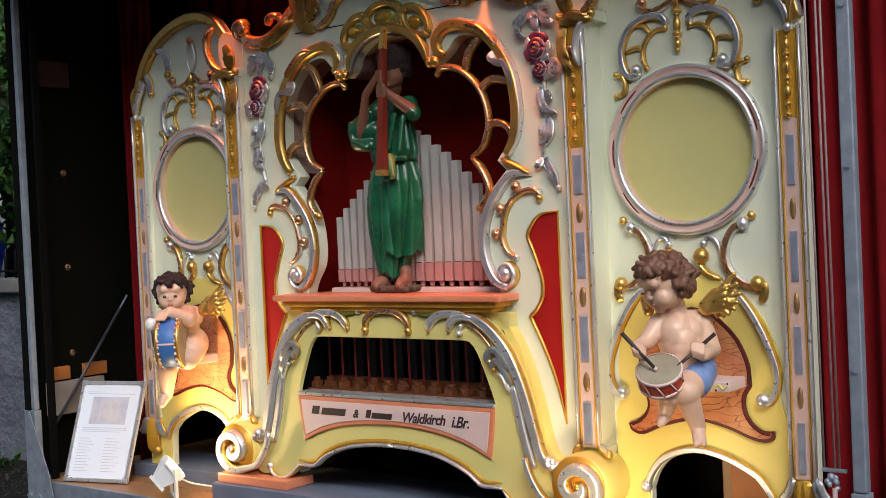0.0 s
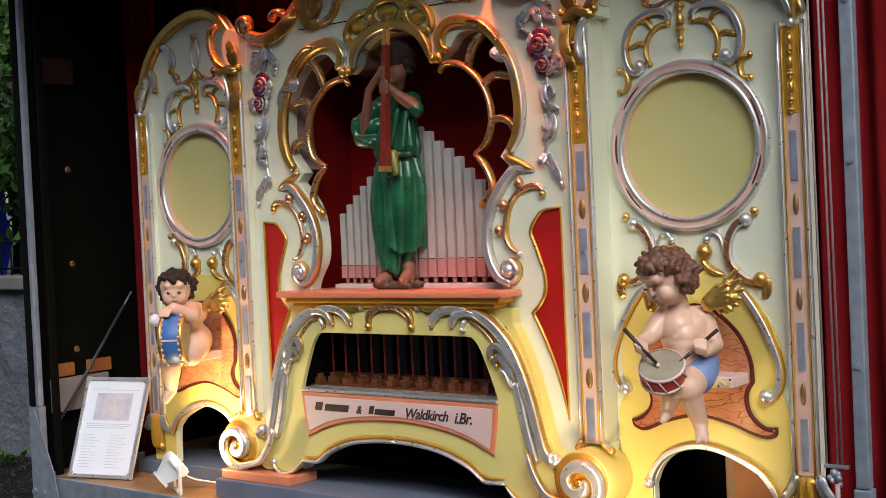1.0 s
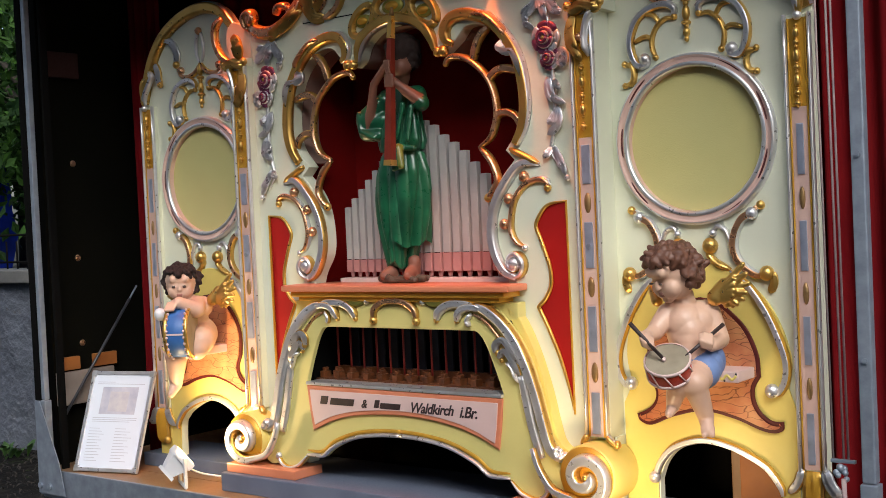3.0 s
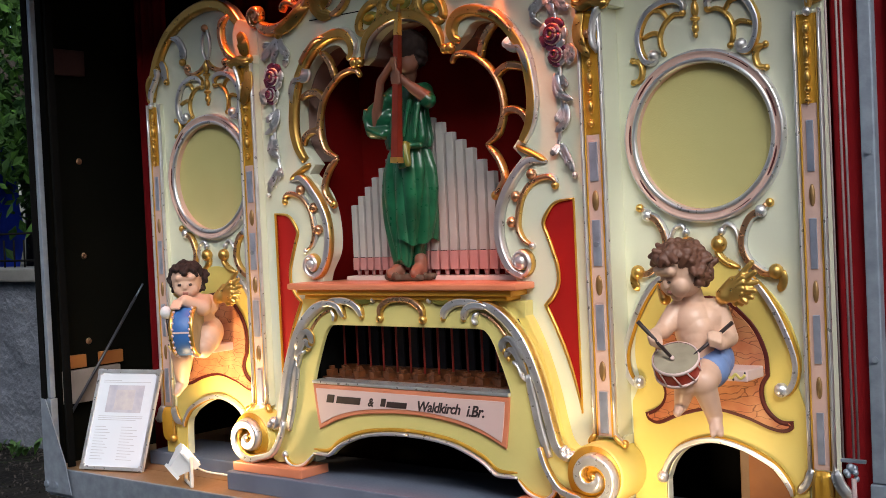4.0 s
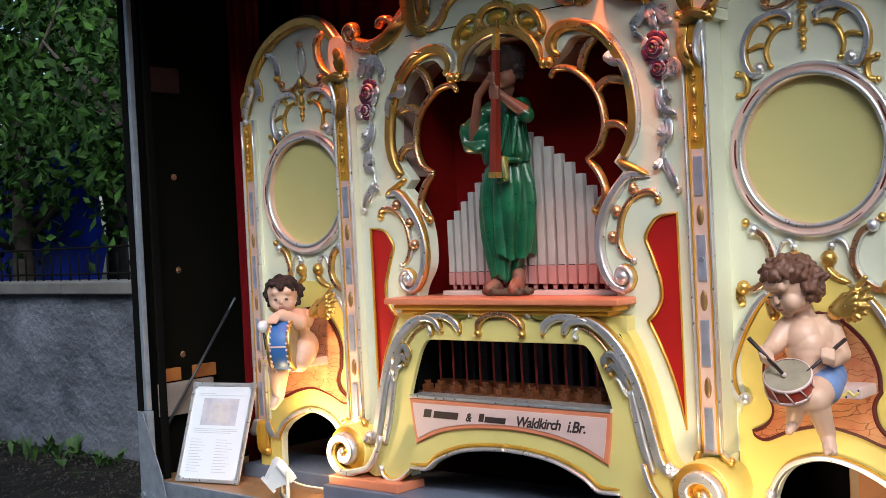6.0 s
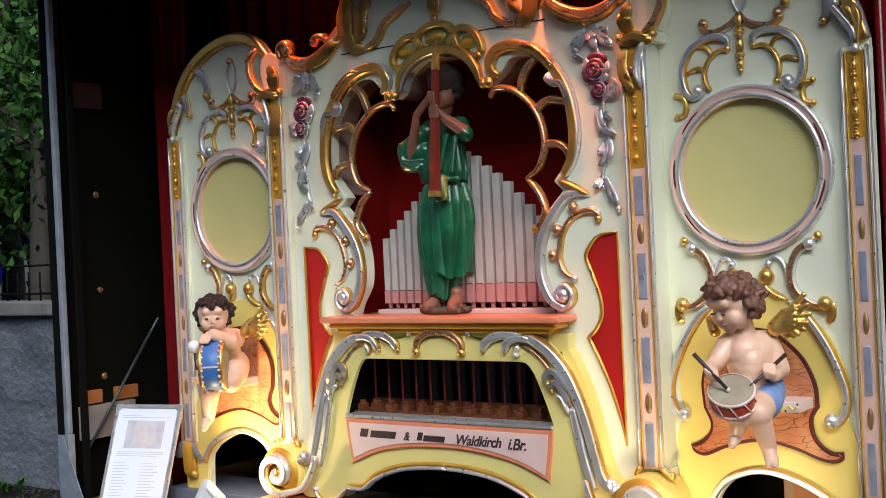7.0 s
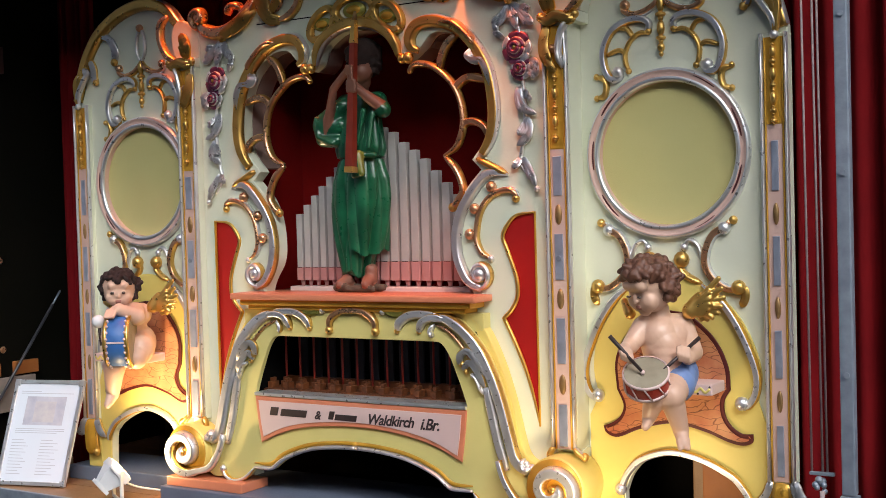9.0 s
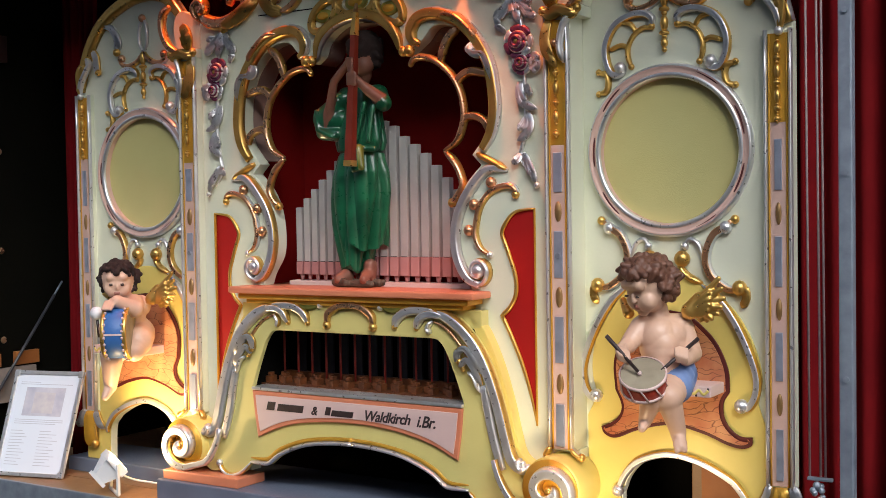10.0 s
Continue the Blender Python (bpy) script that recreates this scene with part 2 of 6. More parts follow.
def flip(pts, s):
    return [(p[0] * s, *p[1:]) for p in pts]


def both(half):
    """A loop from its right half, which runs from the top middle to the bottom middle."""
    return [(p[0], p[1]) for p in half] + [(-p[0], p[1]) for p in reversed(half) if abs(p[0]) > 1e-6]


def board(name, loops, y0, y1, mats, parent=None, label="", bevel=0.003):
    """A sawn board in the upright plane, from y0 (front) to y1, with holes, its edges eased."""
    cu = bpy.data.curves.new(name, "CURVE")
    cu.dimensions, cu.fill_mode = "2D", "BOTH"
    cu.extrude, cu.bevel_depth, cu.bevel_resolution, cu.offset = (y1 - y0) / 2 - bevel, bevel, 1, -bevel
    for loop in loops:
        sp = cu.splines.new("POLY")
        sp.points.add(len(loop) - 1)
        for k, p in enumerate(loop):
            sp.points[k].co = (p[0], p[1], 0, 1)
        sp.use_cyclic_u = True
    holder = bpy.data.objects.new(name, cu)
    me = bpy.data.meshes.new_from_object(holder)
    bpy.data.objects.remove(holder)
    me.transform(Matrix.Translation((0, (y0 + y1) / 2, 0)) @ Matrix.Rotation(radians(90), 4, "X"))
    me.name = name
    me.materials.clear()
    me.materials.append(mats)
    me.polygons.foreach_set("use_smooth", [False] * len(me.polygons))
    return link(name, me, parent, label)


def block(bm, x0, x1, y0, y1, z0, z1, bevel=0.0, mi=0):
    made = bmesh.ops.create_cube(bm, size=1)
    for v in made["verts"]:
        v.co = Vector(((x0 + x1) / 2 + v.co.x * (x1 - x0), (y0 + y1) / 2 + v.co.y * (y1 - y0), (z0 + z1) / 2 + v.co.z * (z1 - z0)))
    faces = list({f for v in made["verts"] for f in v.link_faces})
    for f in faces:
        f.material_index = mi
    if bevel:
        done = bmesh.ops.bevel(bm, geom=list({e for v in made["verts"] for e in v.link_edges}), offset=bevel, segments=2, affect="EDGES", profile=0.6)
        for f in done["faces"]:
            f.material_index = mi


def boxed(name, x0, x1, y0, y1, z0, z1, m, parent=None, label="", bevel=0.003):
    bm = bmesh.new()
    block(bm, x0, x1, y0, y1, z0, z1, bevel)
    return part(name, bm, m, parent, label, smooth=False)


def ball(bm, c, r, mi=0, squash=(1, 1, 1), n=10):
    made = bmesh.ops.create_uvsphere(bm, u_segments=n, v_segments=max(6, n * 2 // 3), radius=1)
    for v in made["verts"]:
        v.co = Vector(c) + Vector((v.co.x * squash[0], v.co.y * squash[1], v.co.z * squash[2])) * r
    for f in {f for v in made["verts"] for f in v.link_faces}:
        f.material_index = mi


SECTION = {"round": [1.0] * 9, "groove": [0.75, 0.95, 1.1, 1.0, 0.72, 1.0, 1.1, 0.95, 0.75], "rib": [0.8, 1.15, 0.5, 1.2, 0.5, 1.2, 0.5, 1.15, 0.8]}


def sweep(bm, pts, w, h, y, shape="round", ends=(0.35, 0.35), swell=0.0, lift=0.0, mi=(0, 0, 0), curve=True, step=5):
    """A carved moulding laid on the plane y along pts: w wide, h proud, tapered to the ends, its material by flank, ridge, flank."""
    line = smooth_line(pts, step) if curve else [Vector(p) for p in pts]
    line = [Vector((p[0], p[1])) for p in line]
    prof, rings = SECTION[shape], []
    for k, p in enumerate(line):
        t = k / (len(line) - 1)
        d = (line[min(k + 1, len(line) - 1)] - line[max(k - 1, 0)]).normalized()
        side = Vector((-d.y, d.x))
        size = 1 + swell * math.sin(math.pi * t)
        for end, far in ((ends[0], t), (ends[1], 1 - t)):
            if far < 0.22:
                size *= end + (1 - end) * math.sin(far / 0.22 * math.pi / 2)
        ring = []
        for j, r in enumerate(prof):
            a = math.pi * j / (len(prof) - 1)
            c = p + side * (w / 2 * size * math.cos(a))
            ring.append(bm.verts.new((c.x, y - lift * t * t - h * size * r * max(math.sin(a), 0.0) - 0.0005, c.y)))
        rings.append(ring)
    n = len(prof)
    for a, b in zip(rings, rings[1:]):
        for j in range(n - 1):
            f = bm.faces.new((a[j], a[j + 1], b[j + 1], b[j]))
            f.material_index = mi[0] if j < 2 else mi[2] if j > n - 4 else mi[1]
        f = bm.faces.new((a[n - 1], a[0], b[0], b[n - 1]))
        f.material_index = mi[0]
    for ring in (rings[0], rings[-1]):
        f = bm.faces.new(ring)
        f.material_index = mi[1]


def spiral(cx, cz, r0, r1, a0, turns, n=26):
    """Points that wind from radius r0 at angle a0 to r1; turns below nought run clockwise."""
    return [(cx + (r0 + (r1 - r0) * (i / n) ** 0.85) * math.cos(a0 + 2 * math.pi * turns * i / n), cz + (r0 + (r1 - r0) * (i / n) ** 0.85) * math.sin(a0 + 2 * math.pi * turns * i / n)) for i in range(n + 1)]


def leaf(bm, pts, w, y, s, h=0.010, mi=(0, 0, 0)):
    """An acanthus leaf of three ribbed blades that part towards the tip."""
    line = smooth_line([Vector(p) for p in flip(pts, s)], 4)
    n = len(line) - 1
    for q, far in ((0, 1.0), (-1, 0.72), (1, 0.72)):
        blade = []
        for k in range(max(3, int(n * far)) + 1):
            d = (line[min(k + 1, n)] - line[max(k - 1, 0)]).normalized()
            t = k / n
            blade.append(line[k] + Vector((-d.y, d.x)) * (q * w * (0.12 + 0.50 * t * t)))
        sweep(bm, blade, w * (0.62 if q == 0 else 0.46), h * (1.15 if q == 0 else 0.9), y, "rib", (0.4, 0.10), 0.2, 0.010 if q == 0 else 0.016, mi, curve=False)


def ornament(name, parent, y, strokes, balls=(), label="", s=1, mats=None):
    """One carved piece: strokes of (points, width, height, shape, ends, materials) and round bosses (x, z, r, material)."""
    bm = bmesh.new()
    for pts, w, h, shape, ends, mi in strokes:
        if shape == "leaf":
            leaf(bm, pts, w, y, s, h, mi)
        else:
            sweep(bm, flip(pts, s), w, h, y, shape, ends, mi=mi if s > 0 else mi[::-1])
    for x, z, r, mi in balls:
        ball(bm, (x * s, y - r * 0.5, z), r, mi)
    return part(name, bm, mats or (GOLD, SILVER, COPPER, AMBER), parent, label)


def turned(name, profile, m, parent=None, at=None, turn=None, n=48, label="", smooth=True, cap=True):
    """A body turned from (radius, height) pairs about z."""
    bm = bmesh.new()
    rings = [[bm.verts.new((r * math.cos(2 * math.pi * k / n), r * math.sin(2 * math.pi * k / n), z)) for k in range(n)] for r, z in profile]
    for i, (a, b) in enumerate(zip(rings, rings[1:])):
        for k in range(n):
            f = bm.faces.new((a[k], a[(k + 1) % n], b[(k + 1) % n], b[k]))
            f.material_index = i if isinstance(m, tuple) and len(m) > i else 0
    for ring in (rings[0], rings[-1]) if cap else ():
        if (ring[0].co.xy).length > 1e-4:
            bm.faces.new(ring)
    return link(name, mesh_of(name, bm, m, smooth), parent, label, at, turn)


def rod(bm, a, b, r0, r1=None, n=8, mi=0):
    a, b, r1 = Vector(a), Vector(b), r0 if r1 is None else r1
    q = (b - a).to_track_quat("Z", "Y").to_matrix()
    rings = [[bm.verts.new(c + q @ Vector((r * math.cos(2 * math.pi * k / n), r * math.sin(2 * math.pi * k / n), 0))) for k in range(n)] for c, r in ((a, r0), (b, r1))]
    faces = [bm.faces.new((rings[0][k], rings[0][(k + 1) % n], rings[1][(k + 1) % n], rings[1][k])) for k in range(n)]
    for f in faces + [bm.faces.new(rings[0]), bm.faces.new(rings[1])]:
        f.material_index = mi


def figure(name, limbs, mats, voxel=0.006, rounds=3, label=""):
    """A carved figure: limbs (a, b, ra, rb, material) melted into one skin; each face takes the material of the nearest limb."""
    bm = bmesh.new()
    bmesh.ops.create_icosphere(bm, subdivisions=3, radius=1)
    bm.verts.index_update()
    unit = np.array([v.co[:] for v in bm.verts])
    tris = np.array([[v.index for v in f.verts] for f in bm.faces])
    bm.free()
    vs, fs = [], []
    for a, b, ra, rb, mi in limbs:
        steps = max(2, int((Vector(b) - Vector(a)).length / (min(ra, rb) * 0.42)) + 1)
        for t in np.linspace(0, 1, steps):
            fs.append(tris + len(unit) * len(vs))
            vs.append(unit * (ra + (rb - ra) * t) + np.array(a, float) * (1 - t) + np.array(b, float) * t)
    me = bpy.data.meshes.new(name)
    me.from_pydata(np.concatenate(vs).tolist(), [], np.concatenate(fs).tolist())
    holder = new(name + "_rough", me)
    mod = holder.modifiers.new("melt", "REMESH")
    mod.mode, mod.voxel_size = "VOXEL", voxel
    mod = holder.modifiers.new("ease", "SMOOTH")
    mod.factor, mod.iterations = 0.5, rounds
    skin = bpy.data.meshes.new_from_object(holder.evaluated_get(bpy.context.evaluated_depsgraph_get()))
    bpy.data.objects.remove(holder)
    bpy.data.meshes.remove(me)
    skin.name = name
    skin.materials.clear()
    for m in mats:
        skin.materials.append(m)
    c = np.empty(len(skin.polygons) * 3)
    skin.polygons.foreach_get("center", c)
    c = c.reshape(-1, 3)
    best, which = np.full(len(c), 1e9), np.zeros(len(c), int)
    for a, b, ra, rb, mi in limbs:
        a, b = np.array(a, float), np.array(b, float)
        t = np.clip(((c - a) @ (b - a)) / max((b - a) @ (b - a), 1e-9), 0, 1)
        d = np.linalg.norm(c - a - t[:, None] * (b - a), axis=1) - (ra + (rb - ra) * t)
        near = d < best
        best[near], which[near] = d[near], mi
    skin.polygons.foreach_set("material_index", which)
    skin.polygons.foreach_set("use_smooth", [True] * len(skin.polygons))
    return link(name, skin, None, label)


def curtain(name, a, b, z0, z1, folds, depth, label, swing=0.3):
    """Hanging cloth in uneven folds from a to b (x, y)."""
    rng = random.Random(name + str(a))
    n, rows = folds * 10, 8
    d = Vector((b[0] - a[0], b[1] - a[1]))
    side = Vector((-d.y, d.x)).normalized()
    verts, faces = [], []
    wob = [rng.uniform(0.6, 1.3) for _ in range(folds + 2)]
    for i in range(n + 1):
        t = i / n
        f = wob[int(t * folds)]
        for j in range(rows + 1):
            u = j / rows
            off = depth * f * math.sin(2 * math.pi * folds * t + swing * math.sin(3 * u + 9 * t)) * (0.7 + 0.3 * u)
            p = Vector(a) + d * t + side * off
            verts.append((p.x, p.y, z1 + (z0 - z1) * u))
    for i in range(n):
        for j in range(rows):
            k = i * (rows + 1) + j
            faces.append((k, k + 1, k + rows + 2, k + rows + 1))
    me = bpy.data.meshes.new(name)
    me.from_pydata(verts, [], faces)
    me.materials.append(CURTAIN)
    me.polygons.foreach_set("use_smooth", [True] * len(faces))
    ob = link(name, me)
    thick = ob.modifiers.new("thickness", "SOLIDIFY")
    thick.thickness = 0.004
    return tagged(ob, label, "curtain")


# ---- setting ----
bm = bmesh.new()
bmesh.ops.create_grid(bm, x_segments=80, y_segments=80, size=60)
for v in bm.verts:
    v.co.z = -0.03 + 0.03 * noise.noise(v.co * 0.7)
tagged(part("ground", bm, SOIL), "dark bare soil with sparse weeds", "ground", kind="structure")

DECK, TOP = 0.762, 2.95
tagged(boxed("trailer_floor", -1.78, 1.95, -0.20, 1.1, DECK - 0.10, DECK - 0.006, GALV), "grey steel floor frame of the show trailer", "floor", kind="structure")
for k in range(8):
    y = -0.196 + k * 0.16
    deck = boxed("deck_plank", -1.76, 1.93, y, y + 0.157, DECK - 0.006, DECK, PLANK, bpy.data.objects["trailer_floor"], bevel=0.001)
tagged(boxed("trailer_chassis", -1.76, 1.93, -0.12, 1.05, 0.0, DECK - 0.10, BLACK), "dark underside of the show trailer", "trailer", kind="structure")
# out of view behind the camera, added to cut off the low sky
tagged(boxed("wall_opposite", -14, 14, -9.4, -9.0, 0, 7.0, RENDERED), "unseen grey wall added across the yard to block low sky light", "wall", kind="structure")
# out of view too, added so less sky reaches the left wing
tagged(boxed("wall_neighbour", -3.6, -3.4, -9.0, -1.3, 0, 7.0, RENDERED), "unseen grey wall added at the left to dim the left wing", "wall", kind="structure")
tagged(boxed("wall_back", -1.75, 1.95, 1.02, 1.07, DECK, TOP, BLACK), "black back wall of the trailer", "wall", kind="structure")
tagged(boxed("wall_side", -1.80, -1.75, -0.13, 1.02, DECK, TOP, DARKWALL), "dark green side wall with round bolts, coloured near black for shade", "wall", kind="structure")
tagged(boxed("wall_side", 1.95, 2.0, -0.13, 1.02, DECK, TOP, DARKWALL), "dark green side wall of the trailer, coloured near black for shade", "wall", kind="structure")
# roof out of view; its forward overhang is added to shade the front's top
tagged(boxed("ceiling", -1.80, 2.0, -1.0, 1.07, TOP, TOP + 0.05, BLACK), "unseen dark roof of the trailer, drawn forward to shade the front", "ceiling", kind="structure")

# ---- the organ front: centre ----
G, S, C, A = 0, 1, 2, 3
organ = thing("fairground_organ", (0, 0.1, DECK), "cream fairground organ front with gold and silver carving", "fairground organ")

crest_half = runs([(0, 2.72), (0.15, 2.70), (0.28, 2.63), (0.335, 2.52), (0.37, 2.41), (0.43, 2.335), (0.50, 2.297), (0.58, 2.285), (0.657, 2.31)], [(0.657, 2.31), (0.657, 0.86)], [(0.657, 0.86), (0.47, 0.86)], [(0.47, 0.86), (0.47, 1.0)], [(0.47, 1.0), (0, 1.0)])
niche_half = runs([(0, 2.250), (0.067, 2.240), (0.13, 2.202), (0.155, 2.157), (0.185, 2.135)], [(0.185, 2.135), (0.237, 2.170), (0.276, 2.205), (0.336, 2.202), (0.394, 2.169), (0.44, 2.116), (0.466, 2.05), (0.473, 1.971), (0.462, 1.905), (0.405, 1.836)],
                  [(0.405, 1.836), (0.435, 1.807)], [(0.435, 1.807), (0.383, 1.754), (0.351, 1.691), (0.339, 1.611), (0.347, 1.547), (0.384, 1.49), (0.40, 1.45)])
red_half = runs([(0.607, 1.683), (0.551, 1.676), (0.522, 1.653), (0.503, 1.619), (0.515, 1.584)], [(0.515, 1.584), (0.531, 1.543), (0.546, 1.496), (0.546, 1.449), (0.527, 1.413), (0.500, 1.389)],
                [(0.500, 1.389), (0.534, 1.324), (0.568, 1.246), (0.592, 1.169), (0.607, 1.100)])
low_hole = [(-0.42, 1.350), (0.42, 1.350), (0.455, 1.10), (-0.455, 1.10)]
board("centre_board", [both(crest_half), both(niche_half), [p[:] for p in red_half], flip(red_half, -1), low_hole], 0.0, 0.05, CREAM, organ)
for s in (-1, 1):
    boxed("red_panel", *sorted((s * 0.48, s * 0.64)), 0.005, 0.018, 1.07, 1.70, RED, organ, "glossy red painted panel")
    bm = bmesh.new()
    sweep(bm, flip(red_half, s), 0.013, 0.007, 0.0, curve=False, mi=(A, G, A))
    part("panel_rim", bm, (GOLD, SILVER, COPPER, AMBER), organ, "gold edged rim")
    boxed("panel_edge", *sorted((s * 0.607, s * 0.612)), -0.004, 0.02, 1.09, 1.685, AMBER, organ, bevel=0.001)
    boxed("board_joint", *sorted((s * 0.13, s * 0.40)), -0.0012, 0.001, 2.299, 2.302, BLACK, organ, "dark joint between two boards", bevel=0)

# lobed mouldings round the niche
ornament("arch_moulding", organ, 0.0, [([(-0.160, 2.150), (-0.150, 2.187), (-0.125, 2.222), (-0.072, 2.252), (0, 2.265), (0.072, 2.252), (0.125, 2.222), (0.150, 2.187), (0.160, 2.150)], 0.038, 0.026, "groove", (0.5, 0.5), (G, G, S))],
         [(-0.175, 2.142, 0.016, G), (0.175, 2.142, 0.016, G)], "gold and silver lobed moulding")
for s in (-1, 1):
    ornament("arch_moulding", organ, 0.0, [
        ([(0.232, 2.158), (0.208, 2.172), (0.205, 2.205), (0.235, 2.236), (0.295, 2.240), (0.37, 2.212), (0.43, 2.155), (0.472, 2.080), (0.488, 1.975), (0.476, 1.900), (0.445, 1.851)], 0.040, 0.026, "groove", (0.45, 0.7), (S, G, G)),
        ([(0.425, 1.838), (0.470, 1.818), (0.526, 1.790)], 0.020, 0.018, "round", (0.6, 0.3), (G, G, G)),
        ([(0.526, 1.790), (0.462, 1.794), (0.405, 1.742), (0.365, 1.680), (0.349, 1.611), (0.357, 1.547), (0.388, 1.492), (0.43, 1.470)], 0.032, 0.026, "groove", (0.3, 0.7), (S, S, G)),
        (spiral(0.428, 1.512, 0.040, 0.008, -1.7, 1.3), 0.022, 0.028, "round", (0.6, 0.5), (S, S, G)),
        ([(0.300, 2.236), (0.36, 2.228), (0.415, 2.185), (0.44, 2.150)], 0.022, 0.034, "round", (0.2, 0.2), (C, C, G)),
        ([(0.425, 2.150), (0.413, 2.128), (0.425, 2.115), (0.455, 2.112), (0.475, 2.080), (0.487, 2.02)], 0.024, 0.034, "rib", (0.5, 0.2), (S, S, S))],
        [(0.428, 1.512, 0.022, S), (0.418, 2.128, 0.013, S), (0.197, 2.142, 0.018, G), (0.473, 1.757, 0.0165, C), (0.415, 1.697, 0.0165, C), (0.396, 1.625, 0.0165, C)], "gold and silver S-shaped moulding with bosses", s)
    ornament("bracket_scroll", organ, 0.0, [
        ([(0.556, 1.722), (0.550, 1.738), (0.530, 1.747), (0.499, 1.744), (0.462, 1.726), (0.432, 1.688), (0.419, 1.641), (0.418, 1.605), (0.434, 1.574), (0.463, 1.556)], 0.020, 0.018, "round", (0.7, 0.5), (G, C, S))],
        [(0.552, 1.722, 0.012, G), (0.464, 1.556, 0.010, S)], "slim gilded bracket scroll", s)
    ornament("tracery", organ, 0.012, [
        ([(0.190, 2.104), (0.205, 2.120), (0.232, 2.123), (0.282, 2.108), (0.338, 2.063), (0.368, 2.012), (0.378, 1.947), (0.364, 1.897), (0.345, 1.872), (0.306, 1.852)], 0.022, 0.022, "round", (0.7, 0.5), (G, C, G)),
        ([(0.306, 1.852), (0.348, 1.812), (0.370, 1.757), (0.352, 1.722), (0.330, 1.702)], 0.024, 0.022, "round", (0.5, 0.7), (G, C, G)),
        ([(0.300, 2.105), (0.310, 2.140), (0.330, 2.172), (0.362, 2.196)], 0.026, 0.022, "groove", (0.8, 0.6), (G, C, G)),
        ([(0.350, 2.036), (0.370, 2.058), (0.405, 2.070), (0.466, 2.056)], 0.026, 0.022, "groove", (0.8, 0.6), (G, C, G)),
        ([(0.370, 1.925), (0.388, 1.943), (0.42, 1.943), (0.450, 1.925), (0.458, 1.900)], 0.024, 0.022, "groove", (0.8, 0.6), (G, C, G))],
        [(0.332, 1.703, 0.014, G), (0.192, 2.106, 0.010, G)], "pierced gilded tracery inside the arch", s)

# shell crown over the arch
for k, (x, z, a, rx, rz) in enumerate(((0, 2.302, 0, 0.072, 0.040), (-0.125, 2.272, 0.7, 0.058, 0.034), (0.125, 2.272, -0.7, 0.058, 0.034))):
    bm = bmesh.new()
    rim = [(x + rx * math.cos(t) * math.cos(a) - rz * math.sin(t) * math.sin(a), z + rx * math.cos(t) * math.sin(a) + rz * math.sin(t) * math.cos(a)) for t in [2 * math.pi * i / 24 for i in range(25)]]
    sweep(bm, rim, 0.026, 0.022, 0.0, "groove", (1, 1), mi=(0, 0, 2), curve=False)
    ball(bm, (x, -0.004, z), 1, 2, (rx * 0.62, 0.010, rz * 0.62), 14)
    ball(bm, (x, -0.010, z), 1, 3, (rx * 0.40, 0.010, rz * 0.36), 12)
    part("shell_lobe", bm, (GOLD, SILVER, SHELLGREEN, AMBER), organ, "gilded shell lobe")

# crest carving
ornament("crest_drop", organ, 0.0, [([(0, 2.50), (0, 2.43), (0, 2.365)], 0.045, 0.03, "rib", (0.8, 0.3), (C, G, C))], [(0, 2.358, 0.014, C), (0, 2.47, 0.024, G)], "gilded bell-flower drop")
for s in (-1, 1):
    ornament("crest_scroll", organ, 0.0, [
        ([(0.098, 2.425), (0.150, 2.402), (0.205, 2.372), (0.228, 2.335), (0.262, 2.311), (0.300, 2.305)], 0.026, 0.024, "groove", (0.5, 0.5), (G, C, G)),
        ([(0.300, 2.303), (0.340, 2.315), (0.362, 2.355), (0.366, 2.42), (0.345, 2.50), (0.30, 2.57)], 0.056, 0.022, "leaf", (0.4, 0.5), (G, G, G)),
        ([(0.245, 2.50), (0.290, 2.42), (0.296, 2.36), (0.325, 2.325)], 0.040, 0.024, "leaf", (0.4, 0.3), (C, G, C)),
        ([(0.395, 2.40), (0.425, 2.345), (0.480, 2.308), (0.545, 2.290), (0.605, 2.298), (0.645, 2.325)], 0.046, 0.032, "groove", (0.3, 0.6), (G, C, G)),
        ([(0.400, 2.355), (0.445, 2.318), (0.500, 2.288), (0.545, 2.272)], 0.040, 0.030, "leaf", (0.3, 0.3), (G, G, G)),
        ([(0.52, 2.345), (0.50, 2.368), (0.468, 2.366), (0.452, 2.350)], 0.026, 0.030, "round", (0.7, 0.4), (C, C, C)),
        (spiral(0.643, 2.345, 0.034, 0.010, -1.3, 1.1), 0.028, 0.034, "round", (0.7, 0.6), (G, C, G))],
        [(0.643, 2.345, 0.022, C), (0.545, 2.272, 0.015, G), (0.455, 2.352, 0.014, C)], "gilded acanthus scroll of the crest", s)


